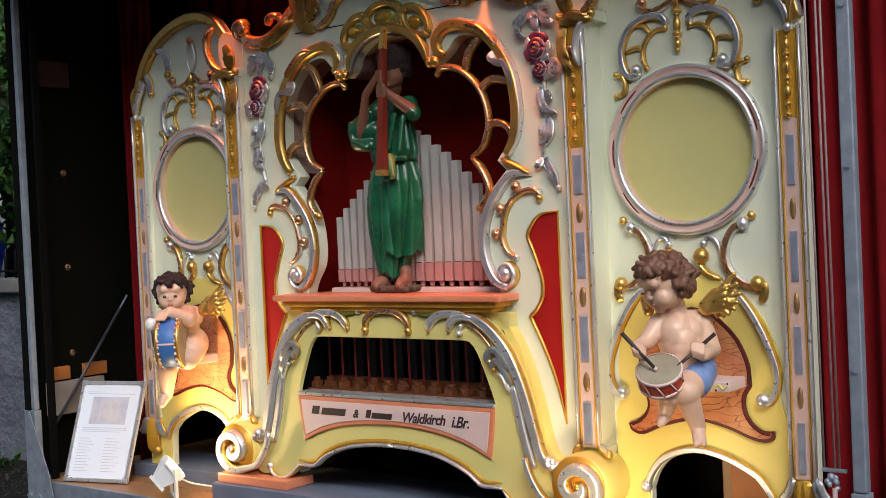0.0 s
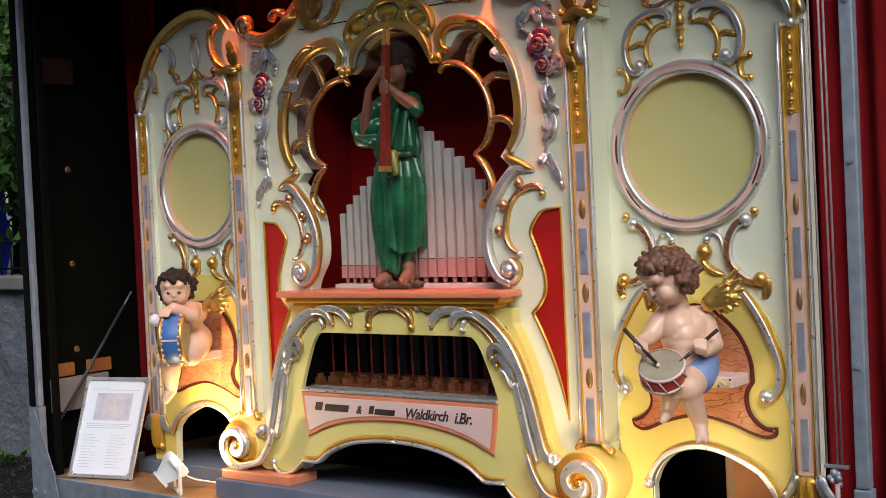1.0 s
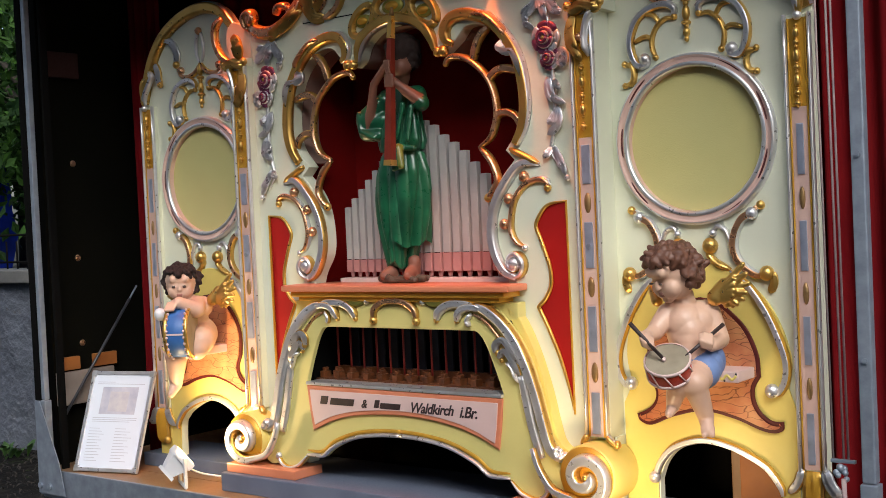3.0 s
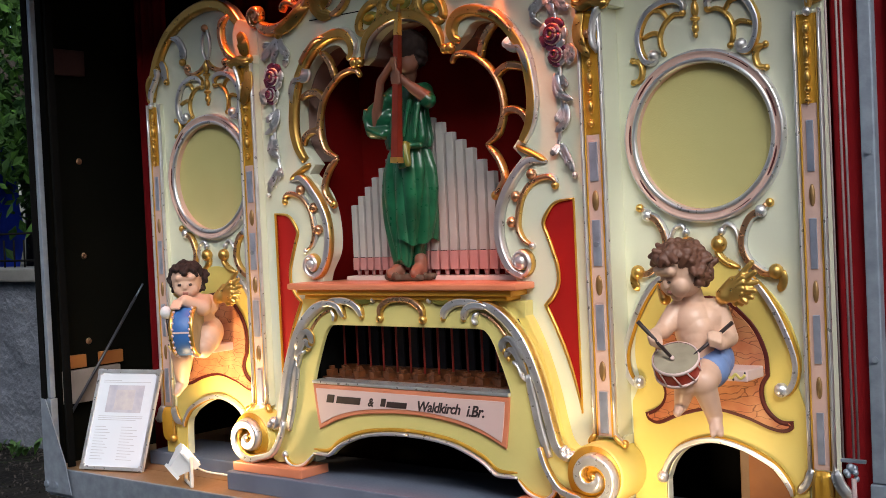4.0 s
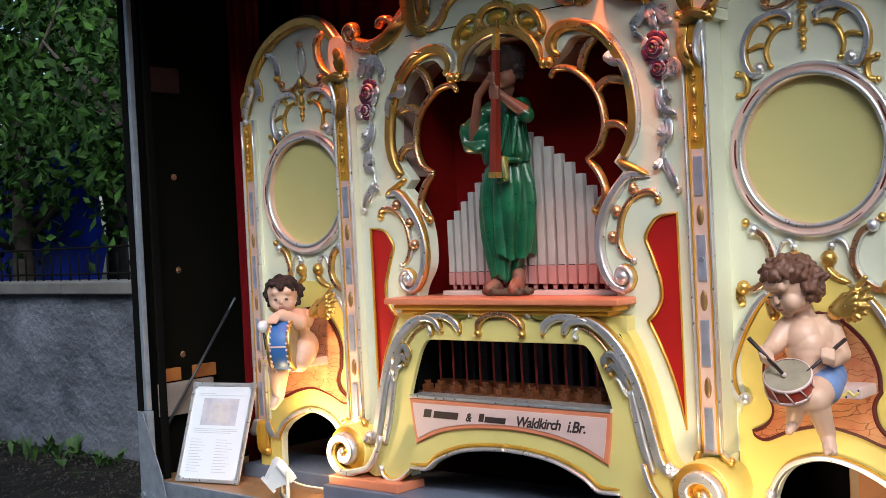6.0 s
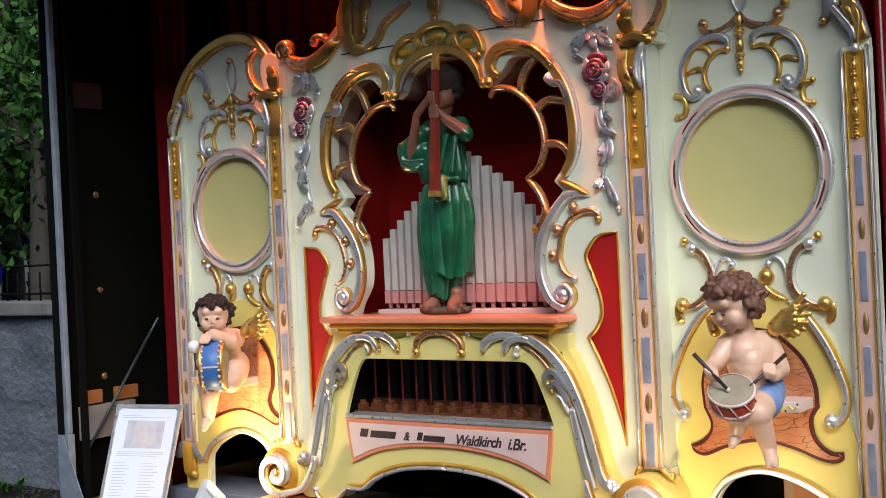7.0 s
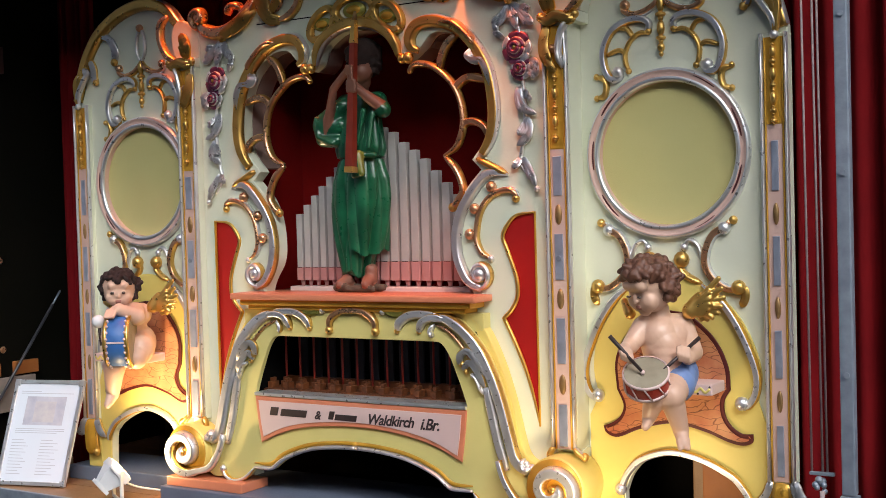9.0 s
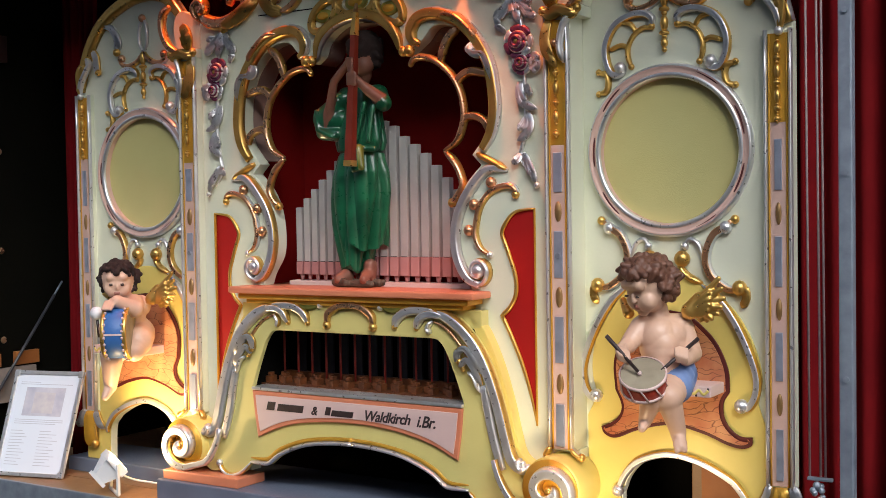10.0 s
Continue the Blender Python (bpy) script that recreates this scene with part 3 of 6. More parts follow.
def petal_flower(name, x, z, r, s, parent):
    """A carved rose: a ringed heart with seven cupped petals."""
    bm = bmesh.new()
    for q, h in ((0.50, 0.016), (0.26, 0.026)):
        sweep(bm, [(s * x + r * q * math.cos(t), z + r * q * math.sin(t)) for t in [2 * math.pi * i / 16 for i in range(17)]], r * 0.30, h * 0.6, -0.010 - h * 0.5, "round", (1, 1), mi=(0, 0, 1), curve=False)
    ball(bm, (s * x, -0.020, z), 1, 0, (r * 0.42, 0.010, r * 0.42), 12)
    ball(bm, (s * x, -0.030, z), r * 0.14, 2, n=8)
    rose = part(name, bm, (PINKFLOWER, SILVER, GOLD), parent, "mauve and silver carved rose")
    for k in range(7):
        a = 2 * math.pi * k / 7
        bm = bmesh.new()
        made = bmesh.ops.create_uvsphere(bm, u_segments=10, v_segments=7, radius=1)
        for v in made["verts"]:
            u, w = v.co.x, v.co.z
            d, e = r * (0.66 + 0.36 * u), r * 0.40 * w * (1 + 0.25 * u)
            v.co = Vector((s * x + d * math.cos(a) - e * math.sin(a), -0.011 - r * 0.16 * v.co.y - r * 0.22 * u * abs(w), z + d * math.sin(a) + e * math.cos(a)))
        part("petal", bm, SILVER if k % 3 == 0 else PINKFLOWER, rose)


# hanging garlands beside the arch
for s in (-1, 1):
    swag = part("garland", (lambda b: (sweep(b, flip([(0.545, 2.265), (0.565, 2.22), (0.578, 2.17), (0.585, 2.03), (0.588, 1.95), (0.575, 1.86), (0.568, 1.82), (0.60, 1.77)], s), 0.012, 0.010, 0.0), b)[1])(bmesh.new()), (SILVER,), organ, "silvered garland of leaves and roses")
    for name, leaves in (("bell_leaf", (([(0.545, 2.262), (0.530, 2.230), (0.503, 2.205), (0.512, 2.185)], 0.036), ([(0.547, 2.262), (0.560, 2.225), (0.572, 2.185)], 0.044), ([(0.549, 2.262), (0.585, 2.232), (0.612, 2.205), (0.630, 2.205)], 0.036), ([(0.575, 2.24), (0.60, 2.245), (0.615, 2.235)], 0.022))),
                         ("side_leaf", (([(0.525, 2.165), (0.508, 2.180), (0.494, 2.185)], 0.022),)),
                         ("side_leaf", (([(0.605, 2.10), (0.628, 2.085), (0.632, 2.050)], 0.034), ([(0.600, 2.075), (0.618, 2.060), (0.622, 2.045)], 0.026))),
                         ("long_leaf", (([(0.570, 2.030), (0.572, 1.995), (0.592, 1.965), (0.630, 1.950)], 0.036), ([(0.588, 2.02), (0.603, 2.00), (0.612, 1.985)], 0.022))),
                         ("lower_leaf", (([(0.590, 1.945), (0.600, 1.915), (0.590, 1.885), (0.563, 1.868)], 0.040), ([(0.590, 1.935), (0.575, 1.905), (0.565, 1.90)], 0.024))),
                         ("end_leaf", (([(0.572, 1.835), (0.560, 1.815), (0.545, 1.808)], 0.028), ([(0.578, 1.835), (0.598, 1.800), (0.612, 1.775), (0.622, 1.752)], 0.030)))):
        bm = bmesh.new()
        for pts, w in leaves:
            leaf(bm, pts, w * 0.9, -0.003, s)
        if name == "end_leaf":
            ball(bm, (s * 0.624, -0.012, 1.746), 0.009)
        part(name, bm, (SILVER,), swag)
    petal_flower("rose", 0.572, 2.135, 0.048, s, organ)
    petal_flower("rose", 0.583, 2.078, 0.034, s, organ)

# niche behind the arch
boxed("niche_back", -0.55, 0.55, 0.36, 0.38, 1.38, 2.30, NICHE, organ, "dark red lining of the figure niche")
for s in (-1, 1):
    boxed("niche_cheek", *sorted((s * 0.51, s * 0.55)), 0.0505, 0.36, 1.38, 2.30, NICHE, organ)
boxed("niche_top", -0.51, 0.51, 0.0505, 0.36, 2.275, 2.30, NICHE, organ)
boxed("niche_floor", -0.51, 0.51, 0.0505, 0.36, 1.42, 1.448, SALMON, organ)

rim = [p for p in both(niche_half) if p[1] > 1.842]
cut = next(i for i in range(len(rim)) if rim[i][0] > 0 and rim[(i + 1) % len(rim)][0] < 0 and rim[i][1] < 1.9)
rim = rim[cut + 1:] + rim[:cut + 1]
bm = bmesh.new()
rings = []
for i, p in enumerate(rim):
    d = Vector(rim[min(i + 1, len(rim) - 1)]) - Vector(rim[max(i - 1, 0)])
    d.normalize()
    n = Vector((-d.y, d.x)) * 0.006
    if n.dot(Vector((p[0], p[1] - 1.95))) < 0:
        n = -n
    rings.append([bm.verts.new(c) for c in ((p[0], 0.0505, p[1]), (p[0], 0.130, p[1]), (p[0] + n.x, 0.130, p[1] + n.y), (p[0] + n.x, 0.0505, p[1] + n.y))])
for a, b in zip(rings, rings[1:]):
    for k in range(4):
        bm.faces.new((a[k], a[(k + 1) % 4], b[(k + 1) % 4], b[k]))
bm.faces.new(rings[0])
bm.faces.new(rings[-1])
part("arch_lining", bm, TAUPE, organ, "taupe painted lining inside the lobed arch", smooth=False)

# shelf under the niche
bm = bmesh.new()
block(bm, -0.464, 0.464, -0.105, 0.0, 1.436, 1.456, 0.006)
block(bm, -0.42, 0.42, 0.0, 0.06, 1.437, 1.4555, 0.001)
part("niche_shelf", bm, SALMON, organ, "salmon painted shelf board", smooth=False)
bm = bmesh.new()
block(bm, -0.436, 0.436, -0.088, 0.0, 1.418, 1.4355, 0.005)
block(bm, -0.412, 0.412, -0.075, 0.0, 1.404, 1.418, 0.004)
part("shelf_moulding", bm, AMBER, organ, "gold stepped moulding", smooth=False)

# lower front that carries the sign
BF = -0.062
low_half = runs([(0, 1.415), (0.34, 1.405)], [(0.34, 1.405), (0.40, 1.375), (0.455, 1.320), (0.498, 1.250), (0.530, 1.165), (0.553, 1.075), (0.573, 1.01), (0.625, 0.972)], [(0.625, 0.972), (0.640, 0.90), (0.600, 0.862), (0.560, 0.862)],
                [(0.560, 0.862), (0.545, 0.880), (0.530, 0.862), (0.501, 0.853), (0.452, 0.866), (0.415, 0.899)], [(0.415, 0.899), (0.352, 0.901)], [(0.352, 0.901), (0.331, 0.905), (0.284, 0.936), (0.191, 0.970), (0.090, 0.985), (0, 0.989)])
open_half = runs([(0, 1.322), (0.290, 1.322)], [(0.290, 1.322), (0.318, 1.316), (0.345, 1.283), (0.373, 1.220), (0.391, 1.173), (0.402, 1.140)], [(0.402, 1.140), (0, 1.140)])
lower = board("lower_front", [both(low_half), both(open_half)], BF, BF + 0.018, STRAW, organ, "straw yellow lower front with curved legs")
boxed("shelf_soffit", -0.455, 0.455, BF + 0.0185, -0.0015, 1.352, 1.4035, STRAW, lower)
for s in (-1, 1):
    board("leg_cheek", [flip(runs([(0.40, 1.404), (0.455, 1.362), (0.503, 1.272), (0.540, 1.165), (0.565, 1.065), (0.585, 1.012), (0.632, 0.985)], [(0.632, 0.985), (0.60, 0.962), (0.566, 0.985), (0.546, 1.06), (0.520, 1.16), (0.485, 1.25), (0.44, 1.33)]), s)], BF + 0.0185, -0.0015, YELLOW, lower, "deep yellow side of the leg")
    ornament("leg_moulding", lower, BF, [
        ([(0.290, 1.388), (0.335, 1.390), (0.395, 1.358), (0.448, 1.305), (0.487, 1.236), (0.518, 1.155), (0.541, 1.072), (0.560, 1.010), (0.588, 0.982), (0.612, 0.978)], 0.038, 0.022, "groove", (0.3, 0.5), (G, S, S)),
        ([(0.300, 1.372), (0.350, 1.352), (0.395, 1.310), (0.425, 1.262)], 0.010, 0.010, "round", (0.3, 0.3), (C, C, C)),
        ([(0.470, 1.200), (0.486, 1.130), (0.503, 1.055), (0.530, 0.972)], 0.030, 0.014, "groove", (0.7, 0.8), (S, S, S))], [(0.612, 0.985, 0.014, S)], "silver and gold leg moulding", s)
    ornament("leg_leaf", lower, BF - 0.006, [
        ([(0.388, 1.262), (0.392, 1.290), (0.418, 1.300), (0.446, 1.272), (0.468, 1.232)], 0.022, 0.020, "rib", (0.6, 0.2), (G, S, S)),
        ([(0.398, 1.248), (0.420, 1.270), (0.450, 1.240), (0.470, 1.200)], 0.020, 0.018, "rib", (0.6, 0.2), (G, S, S)),
        ([(0.425, 1.236), (0.445, 1.222), (0.462, 1.180)], 0.014, 0.018, "round", (0.6, 0.2), (S, S, S))],
        [(0.396, 1.262, 0.010, G), (0.408, 1.242, 0.008, G)], "silver acanthus leaf on the leg", s)
    ornament("top_leaf", lower, BF, [
        ([(0.330, 1.392), (0.275, 1.400), (0.220, 1.398), (0.180, 1.378), (0.166, 1.352)], 0.030, 0.020, "groove", (0.3, 0.6), (S, S, G)),
        ([(0.345, 1.384), (0.300, 1.392), (0.262, 1.380), (0.244, 1.350)], 0.026, 0.024, "groove", (0.3, 0.6), (S, S, G)),
        ([(0.300, 1.372), (0.285, 1.352), (0.292, 1.335)], 0.016, 0.018, "round", (0.4, 0.6), (S, S, G)),
        ([(0.260, 1.404), (0.205, 1.404), (0.160, 1.398), (0.118, 1.408)], 0.022, 0.012, "rib", (0.4, 0.4), (2, 2, 2))],
        [(0.166, 1.350, 0.009, G), (0.244, 1.349, 0.008, G), (0.115, 1.404, 0.010, S)], "silver and olive leaf spray", s, (GOLD, SILVER, SHELLGREEN, AMBER))
    ornament("foot_curl", lower, BF, [([(0.549, 0.892), (0.541, 0.872), (0.520, 0.858), (0.495, 0.855), (0.455, 0.868), (0.418, 0.899)], 0.014, 0.014, "round", (0.8, 0.5), (A, S, A))], [(0.549, 0.890, 0.012, S)], "silver foot curl", s)
ornament("top_arch", lower, BF, [([(-0.088, 1.350), (-0.082, 1.380), (-0.045, 1.403), (0, 1.408), (0.045, 1.403), (0.082, 1.380), (0.088, 1.350)], 0.024, 0.020, "groove", (0.7, 0.7), (G, C, G))], [(-0.088, 1.346, 0.014, G), (0.088, 1.346, 0.014, G)], "bronze arched scroll")
bm = bmesh.new()
for s in (-1, 1):
    sweep(bm, flip([(0, 0.995), (0.090, 0.991), (0.191, 0.976), (0.286, 0.942), (0.333, 0.911), (0.352, 0.905), (0.385, 0.905), (0.415, 0.904)], s), 0.013, 0.013, BF, "round", (1, 0.6), mi=(0, 0, 0))
    sweep(bm, flip([(0, 1.008), (0.090, 1.004), (0.195, 0.989), (0.292, 0.955), (0.345, 0.920), (0.415, 0.918)], s), 0.012, 0.004, BF, "round", (1, 0.4), mi=(1, 1, 1))
part("arch_rim", bm, (SILVER, AMBER), lower, "silver rim of the lower arch")

# sign board
sign_edge = runs([(-0.396, 1.132), (0.404, 1.132)], [(0.404, 1.132), (0.396, 1.06), (0.384, 0.985)], [(0.384, 0.985), (0.300, 1.020), (0.199, 1.044), (0.075, 1.057), (-0.054, 1.057), (-0.190, 1.045), (-0.290, 1.022), (-0.376, 0.987)], [(-0.376, 0.987), (-0.388, 1.06), (-0.396, 1.132)])[:-1]
sign = board("sign_board", [sign_edge], BF - 0.010, BF - 0.001, SALMON, lower, "blush sign board with salmon border and dark lettering")
sign_face = runs([(-0.381, 1.119), (0.388, 1.119)], [(0.388, 1.119), (0.381, 1.06), (0.371, 1.003)], [(0.371, 1.003), (0.295, 1.035), (0.197, 1.058), (0.075, 1.071), (-0.054, 1.071), (-0.188, 1.059), (-0.285, 1.038), (-0.364, 1.006)], [(-0.364, 1.006), (-0.374, 1.06), (-0.381, 1.119)])[:-1]
board("sign_face", [sign_face], BF - 0.013, BF - 0.009, BLUSH, sign, bevel=0.001)
for x0, x1, z0, z1 in ((-0.332, -0.300, 1.076, 1.102), (-0.288, -0.184, 1.076, 1.098), (-0.096, -0.076, 1.077, 1.102), (-0.071, 0.012, 1.076, 1.094)):
    bm = bmesh.new()
    block(bm, x0, x1, BF - 0.0145, BF - 0.0125, z0, z1, 0.001)
    for v in bm.verts:
        v.co.x += (v.co.z - 1.085) * 0.30
    part("lettering_bar", bm, DARKINK, sign, smooth=False)


def lettering(words, x, z, size, y, parent):
    """Slanted painted writing on an upright board."""
    cu = bpy.data.curves.new("lettering", "FONT")
    cu.body, cu.size, cu.shear, cu.extrude, cu.offset, cu.space_character = words, size, 0.34, 0.0006, 0.0009, 0.94
    holder = bpy.data.objects.new("lettering", cu)
    me = bpy.data.meshes.new_from_object(holder)
    bpy.data.objects.remove(holder)
    me.transform(Matrix.Translation((x, y, z)) @ Matrix.Rotation(radians(90), 4, "X"))
    me.materials.clear()
    me.materials.append(DARKINK)
    link("lettering", me, parent, "dark painted script lettering")


lettering("&", -0.152, 1.075, 0.036, BF - 0.0138, sign)
lettering("Waldkirch", 0.050, 1.073, 0.043, BF - 0.0138, sign)
lettering("i.Br.", 0.244, 1.070, 0.046, BF - 0.0138, sign)
boxed("sill_strip", -0.398, 0.402, BF - 0.012, 0.0, 1.134, 1.144, SILVER, lower, "bright metal sill strip", 0.002)

# works behind the lower opening
works = thing("key_frame", (0, 0.1, 1.13), "dark wooden key frame with red rods behind the opening", "key frame")
boxed("back_panel", -0.45, 0.45, 0.20, 0.22, 1.02, 1.40, BLACK, works)
boxed("key_rail", -0.42, 0.42, 0.0, 0.10, 1.10, 1.146, KEYWOOD, works)
for s in (-1, 1):
    boxed("cheek", *sorted((s * 0.425, s * 0.45)), 0.0, 0.20, 1.02, 1.40, BLACK, works)
boxed("lid", -0.45, 0.45, 0.0, 0.20, 1.37, 1.40, BLACK, works)
key_bm = bmesh.new()
block(key_bm, -0.010, 0.010, -0.018, 0.018, 0.0, 0.022, 0.002)
block(key_bm, -0.006, 0.006, -0.010, 0.010, 0.022, 0.034, 0.002)
key_me = mesh_of("key", key_bm, KEYWOOD, False)
rod_bm = bmesh.new()
rod(rod_bm, (0, 0, 0), (0, 0, 0.19), 0.0035)
rod_me = mesh_of("red_rod", rod_bm, RODRED)
slat_bm = bmesh.new()
block(slat_bm, -0.018, 0.018, -0.004, 0.004, 0, 0.17, 0.002)
slat_me = mesh_of("slat", slat_bm, BLUEDARK, False)
rng = random.Random(4)
for k in range(26):
    x = -0.40 + k * 0.032
    link("key", key_me, works, "", (x + rng.uniform(-0.003, 0.003), 0.03 + 0.03 * (k % 2), 1.1455))
for k in range(14):
    link("red_rod", rod_me, works, "", (-0.38 + k * 0.0585, 0.075, 1.16))
for k in range(13):
    link("slat", slat_me, works, "", (-0.35 + k * 0.0585, 0.13, 1.17))
boxed("slat_rail", -0.42, 0.42, 0.12, 0.14, 1.02, 1.172, KEYWOOD, works)

# scrolls at the feet, their blocks and the plinth
for s in (-1, 1):
    cx, cz = 0.692, 0.940
    volute = thing("foot_scroll", (s * cx, 0, 0.858), "gilded spiral scroll on an orange block", "scroll", "foot scrolls")
    turned("drum", [(0.076, -0.105), (0.088, -0.10), (0.090, -0.08), (0.090, 0.040), (0.085, 0.048)], YELLOW, volute, (s * cx, -0.04, cz), (radians(90), 0, 0), 40, "yellow painted round side")
    turned("spiral_ground", [(0.0, 0.004), (0.085, 0.004), (0.085, 0.0)], AMBER, volute, (s * cx, -0.087, cz), (radians(90), 0, 0), 40)
    bm = bmesh.new()
    wind = [(cx + 1.1 * (0.075 - 0.064 * (k / 70) ** 0.9) * math.cos(radians(-125) + 2 * math.pi * 1.45 * k / 70), cz + (0.075 - 0.064 * (k / 70) ** 0.9) * math.sin(radians(-125) + 2 * math.pi * 1.45 * k / 70)) for k in range(71)]
    sweep(bm, flip([(0.520, 1.005), (0.533, 0.965), (0.556, 0.925), (0.588, 0.893)] + wind, s), 0.038, 0.030, -0.0912, "groove", (0.5, 0.4), mi=(G, S, S) if s > 0 else (S, S, G), step=2)
    ball(bm, (s * cx, -0.098, cz), 0.012, 0)
    part("spiral", bm, (GOLD, SILVER), volute, "silver and gold spiral")
    ornament("scroll_leaf", volute, -0.07, [([(0.598, 1.008), (0.585, 0.998), (0.596, 0.982), (0.618, 0.988)], 0.020, 0.022, "round", (0.6, 0.4), (S, S, S))], [(0.600, 0.998, 0.010, S)], "silver leaf", s)
    tagged(boxed("scroll_block", *sorted((s * 0.43, s * 0.765)), -0.115, 0.02, 0.826, 0.856, SALMON, bevel=0.004), "orange painted wooden block under the scroll", "block")
tagged(boxed("base_step", -0.78, 0.78, -0.132, 0.0345, DECK + 0.0005, 0.8255, BLUEGREY, bevel=0.004), "blue grey painted base step under the organ", "step")
tagged(boxed("plinth", -1.42, 1.42, 0.035, 0.30, DECK + 0.0005, 0.812, BLUEGREY, bevel=0.004), "blue grey painted plinth board", "plinth")
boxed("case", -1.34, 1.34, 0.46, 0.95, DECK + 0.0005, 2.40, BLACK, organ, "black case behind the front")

# ---- pilasters ----
rect_cache = {}


def shared(key, make):
    if key not in rect_cache:
        rect_cache[key] = make()
    return rect_cache[key]


def inlay_mesh(w, h):
    def make():
        b = bmesh.new()
        block(b, -w / 2, w / 2, -0.0025, 0.0025, -h / 2, h / 2, 0.002)
        return mesh_of("inlay", b, SLATE, False)
    return shared((w, h), make)


def oval_mesh(w, h):
    def make():
        b = bmesh.new()
        ball(b, (0, 0, 0), 1, 0, (w / 2, 0.007, h / 2), 14)
        return mesh_of("oval_boss", b, OVAL)
    return shared(("o", w, h), make)


def bead_mesh(w, h):
    def make():
        b = bmesh.new()
        ball(b, (0, 0, 0), 1, 0, (w / 2, w * 0.5, h / 2), 12)
        ball(b, (0, 0, h * 0.62), 1, 0, (w * 0.28, w * 0.3, w * 0.2), 8)
        ball(b, (0, 0, -h * 0.62), 1, 0, (w * 0.22, w * 0.25, w * 0.2), 8)
        return mesh_of("bead", b, GOLD)
    return shared(("b", w, h), make)


def pilaster(root, x, s, y, half, z0, z1, rects, ovals, beads, top, wide):
    col = boxed("pilaster", s * x - half, s * x + half, y, 0.075, z0, top, CREAM, root, "cream pilaster with silver and bronze inlays")
    boxed("rose_field", s * x - half * 0.68, s * x + half * 0.68, y - 0.003, y + 0.002, z0 + 0.004, z1, ROSE, col, bevel=0.001)
    boxed("gold_field", s * x - half * 0.68, s * x + half * 0.68, y - 0.0035, y + 0.002, z1, top - 0.01, AMBER, col, "gold painted upper field", bevel=0.001)
    for side in (-1, 1):
        bm = bmesh.new()
        xs = s * x + side * half * 0.84
        sweep(bm, [(xs, z0), (xs, (z0 + top) / 2), (xs, top)], half * 0.30, 0.012, y, "round", (1, 1), mi=(0, 0, 0))
        part("edge_moulding", bm, (SILVER, CREAM), col, "silver edge moulding")
        bm = bmesh.new()
        xl = s * x + side * half * 0.60
        sweep(bm, [(xl, z0 + 0.004), (xl, (z0 + top) / 2), (xl, top - 0.012)], half * 0.14, 0.003, y - 0.003, "round", (1, 1))
        part("gold_line", bm, AMBER, col, "thin gold line")
    for za, zb in rects:
        link("inlay", inlay_mesh(wide, round(zb - za, 3)), col, "", (s * x, y - 0.005, (za + zb) / 2))
    for z in ovals:
        link("oval_boss", oval_mesh(wide * 0.86, 0.058), col, "", (s * x, y - 0.003, z))
    for z, h in beads:
        link("bead", bead_mesh(0.017, h), col, "", (s * x, y - 0.009, z))
    return col


for s in (-1, 1):
    col = pilaster(organ, 0.698, s, -0.026, 0.040, 1.035, 1.850, ((1.044, 1.162), (1.268, 1.397), (1.495, 1.625), (1.723, 1.833)), (1.214, 1.446, 1.674), ((1.88, 0.014), (1.925, 0.032), (1.962, 0.012), (2.0, 0.036), (2.042, 0.014)), 2.19, 0.026)
    ornament("capital_leaf", col, -0.029, [
        ([(0.678, 2.185), (0.668, 2.13), (0.685, 2.08), (0.705, 2.055)], 0.032, 0.018, "leaf", (0.5, 0.2), (G, G, G)),
        ([(0.742, 2.195), (0.722, 2.16), (0.712, 2.11), (0.722, 2.065)], 0.022, 0.024, "round", (0.5, 0.3), (S, S, G)),
        ([(0.660, 2.200), (0.685, 2.196), (0.712, 2.205), (0.745, 2.195), (0.765, 2.205)], 0.034, 0.030, "rib", (0.5, 0.5), (G, G, G)),
        ([(0.735, 2.210), (0.772, 2.235), (0.798, 2.285), (0.795, 2.335), (0.765, 2.362)], 0.026, 0.026, "groove", (0.5, 0.5), (G, C, G)),
        ([(0.690, 2.215), (0.683, 2.255), (0.700, 2.30)], 0.050, 0.018, "leaf", (0.8, 0.3), (A, G, A))], [(0.662, 2.205, 0.014, G), (0.765, 2.205, 0.013, G), (0.695, 2.12, 0.012, C)], "gilded leaf capital", s)
    board("head_block", [flip(runs([(0.6575, 2.2185), (0.6575, 2.322)], [(0.6575, 2.322), (0.70, 2.335), (0.745, 2.350), (0.775, 2.330), (0.785, 2.280), (0.765, 2.2185)]), s)], 0.0, 0.0545, CREAM, col, "cream shaped block over the pilaster")
    boxed("capital_block", *sorted((s * 0.655, s * 0.765)), -0.03, 0.075, 2.188, 2.218, CREAM, col)
    ornament("base_curl", col, -0.026, [([(0.668, 1.045), (0.652, 1.022), (0.665, 1.012)], 0.018, 0.018, "round", (0.5, 0.7), (G, G, G))], [(0.655, 1.016, 0.010, G)], "gilded base curl", s)
    ornament("base_curl", col, -0.026, [([(0.728, 1.045), (0.748, 1.028), (0.765, 1.02)], 0.018, 0.018, "round", (0.5, 0.7), (S, G, S))], [(0.762, 1.022, 0.012, G)], "gilded base curl", s)
    boxed("pilaster_foot", *sorted((s * 0.657, s * 0.742)), 0.002, 0.075, 0.86, 1.036, CREAM, col)
    bm = bmesh.new()
    rod(bm, (s * 0.698, -0.038, 1.556), (s * 0.698, -0.026, 1.556), 0.0075, n=12)
    part("screw", bm, GALV, col, "steel screw head", smooth=False)

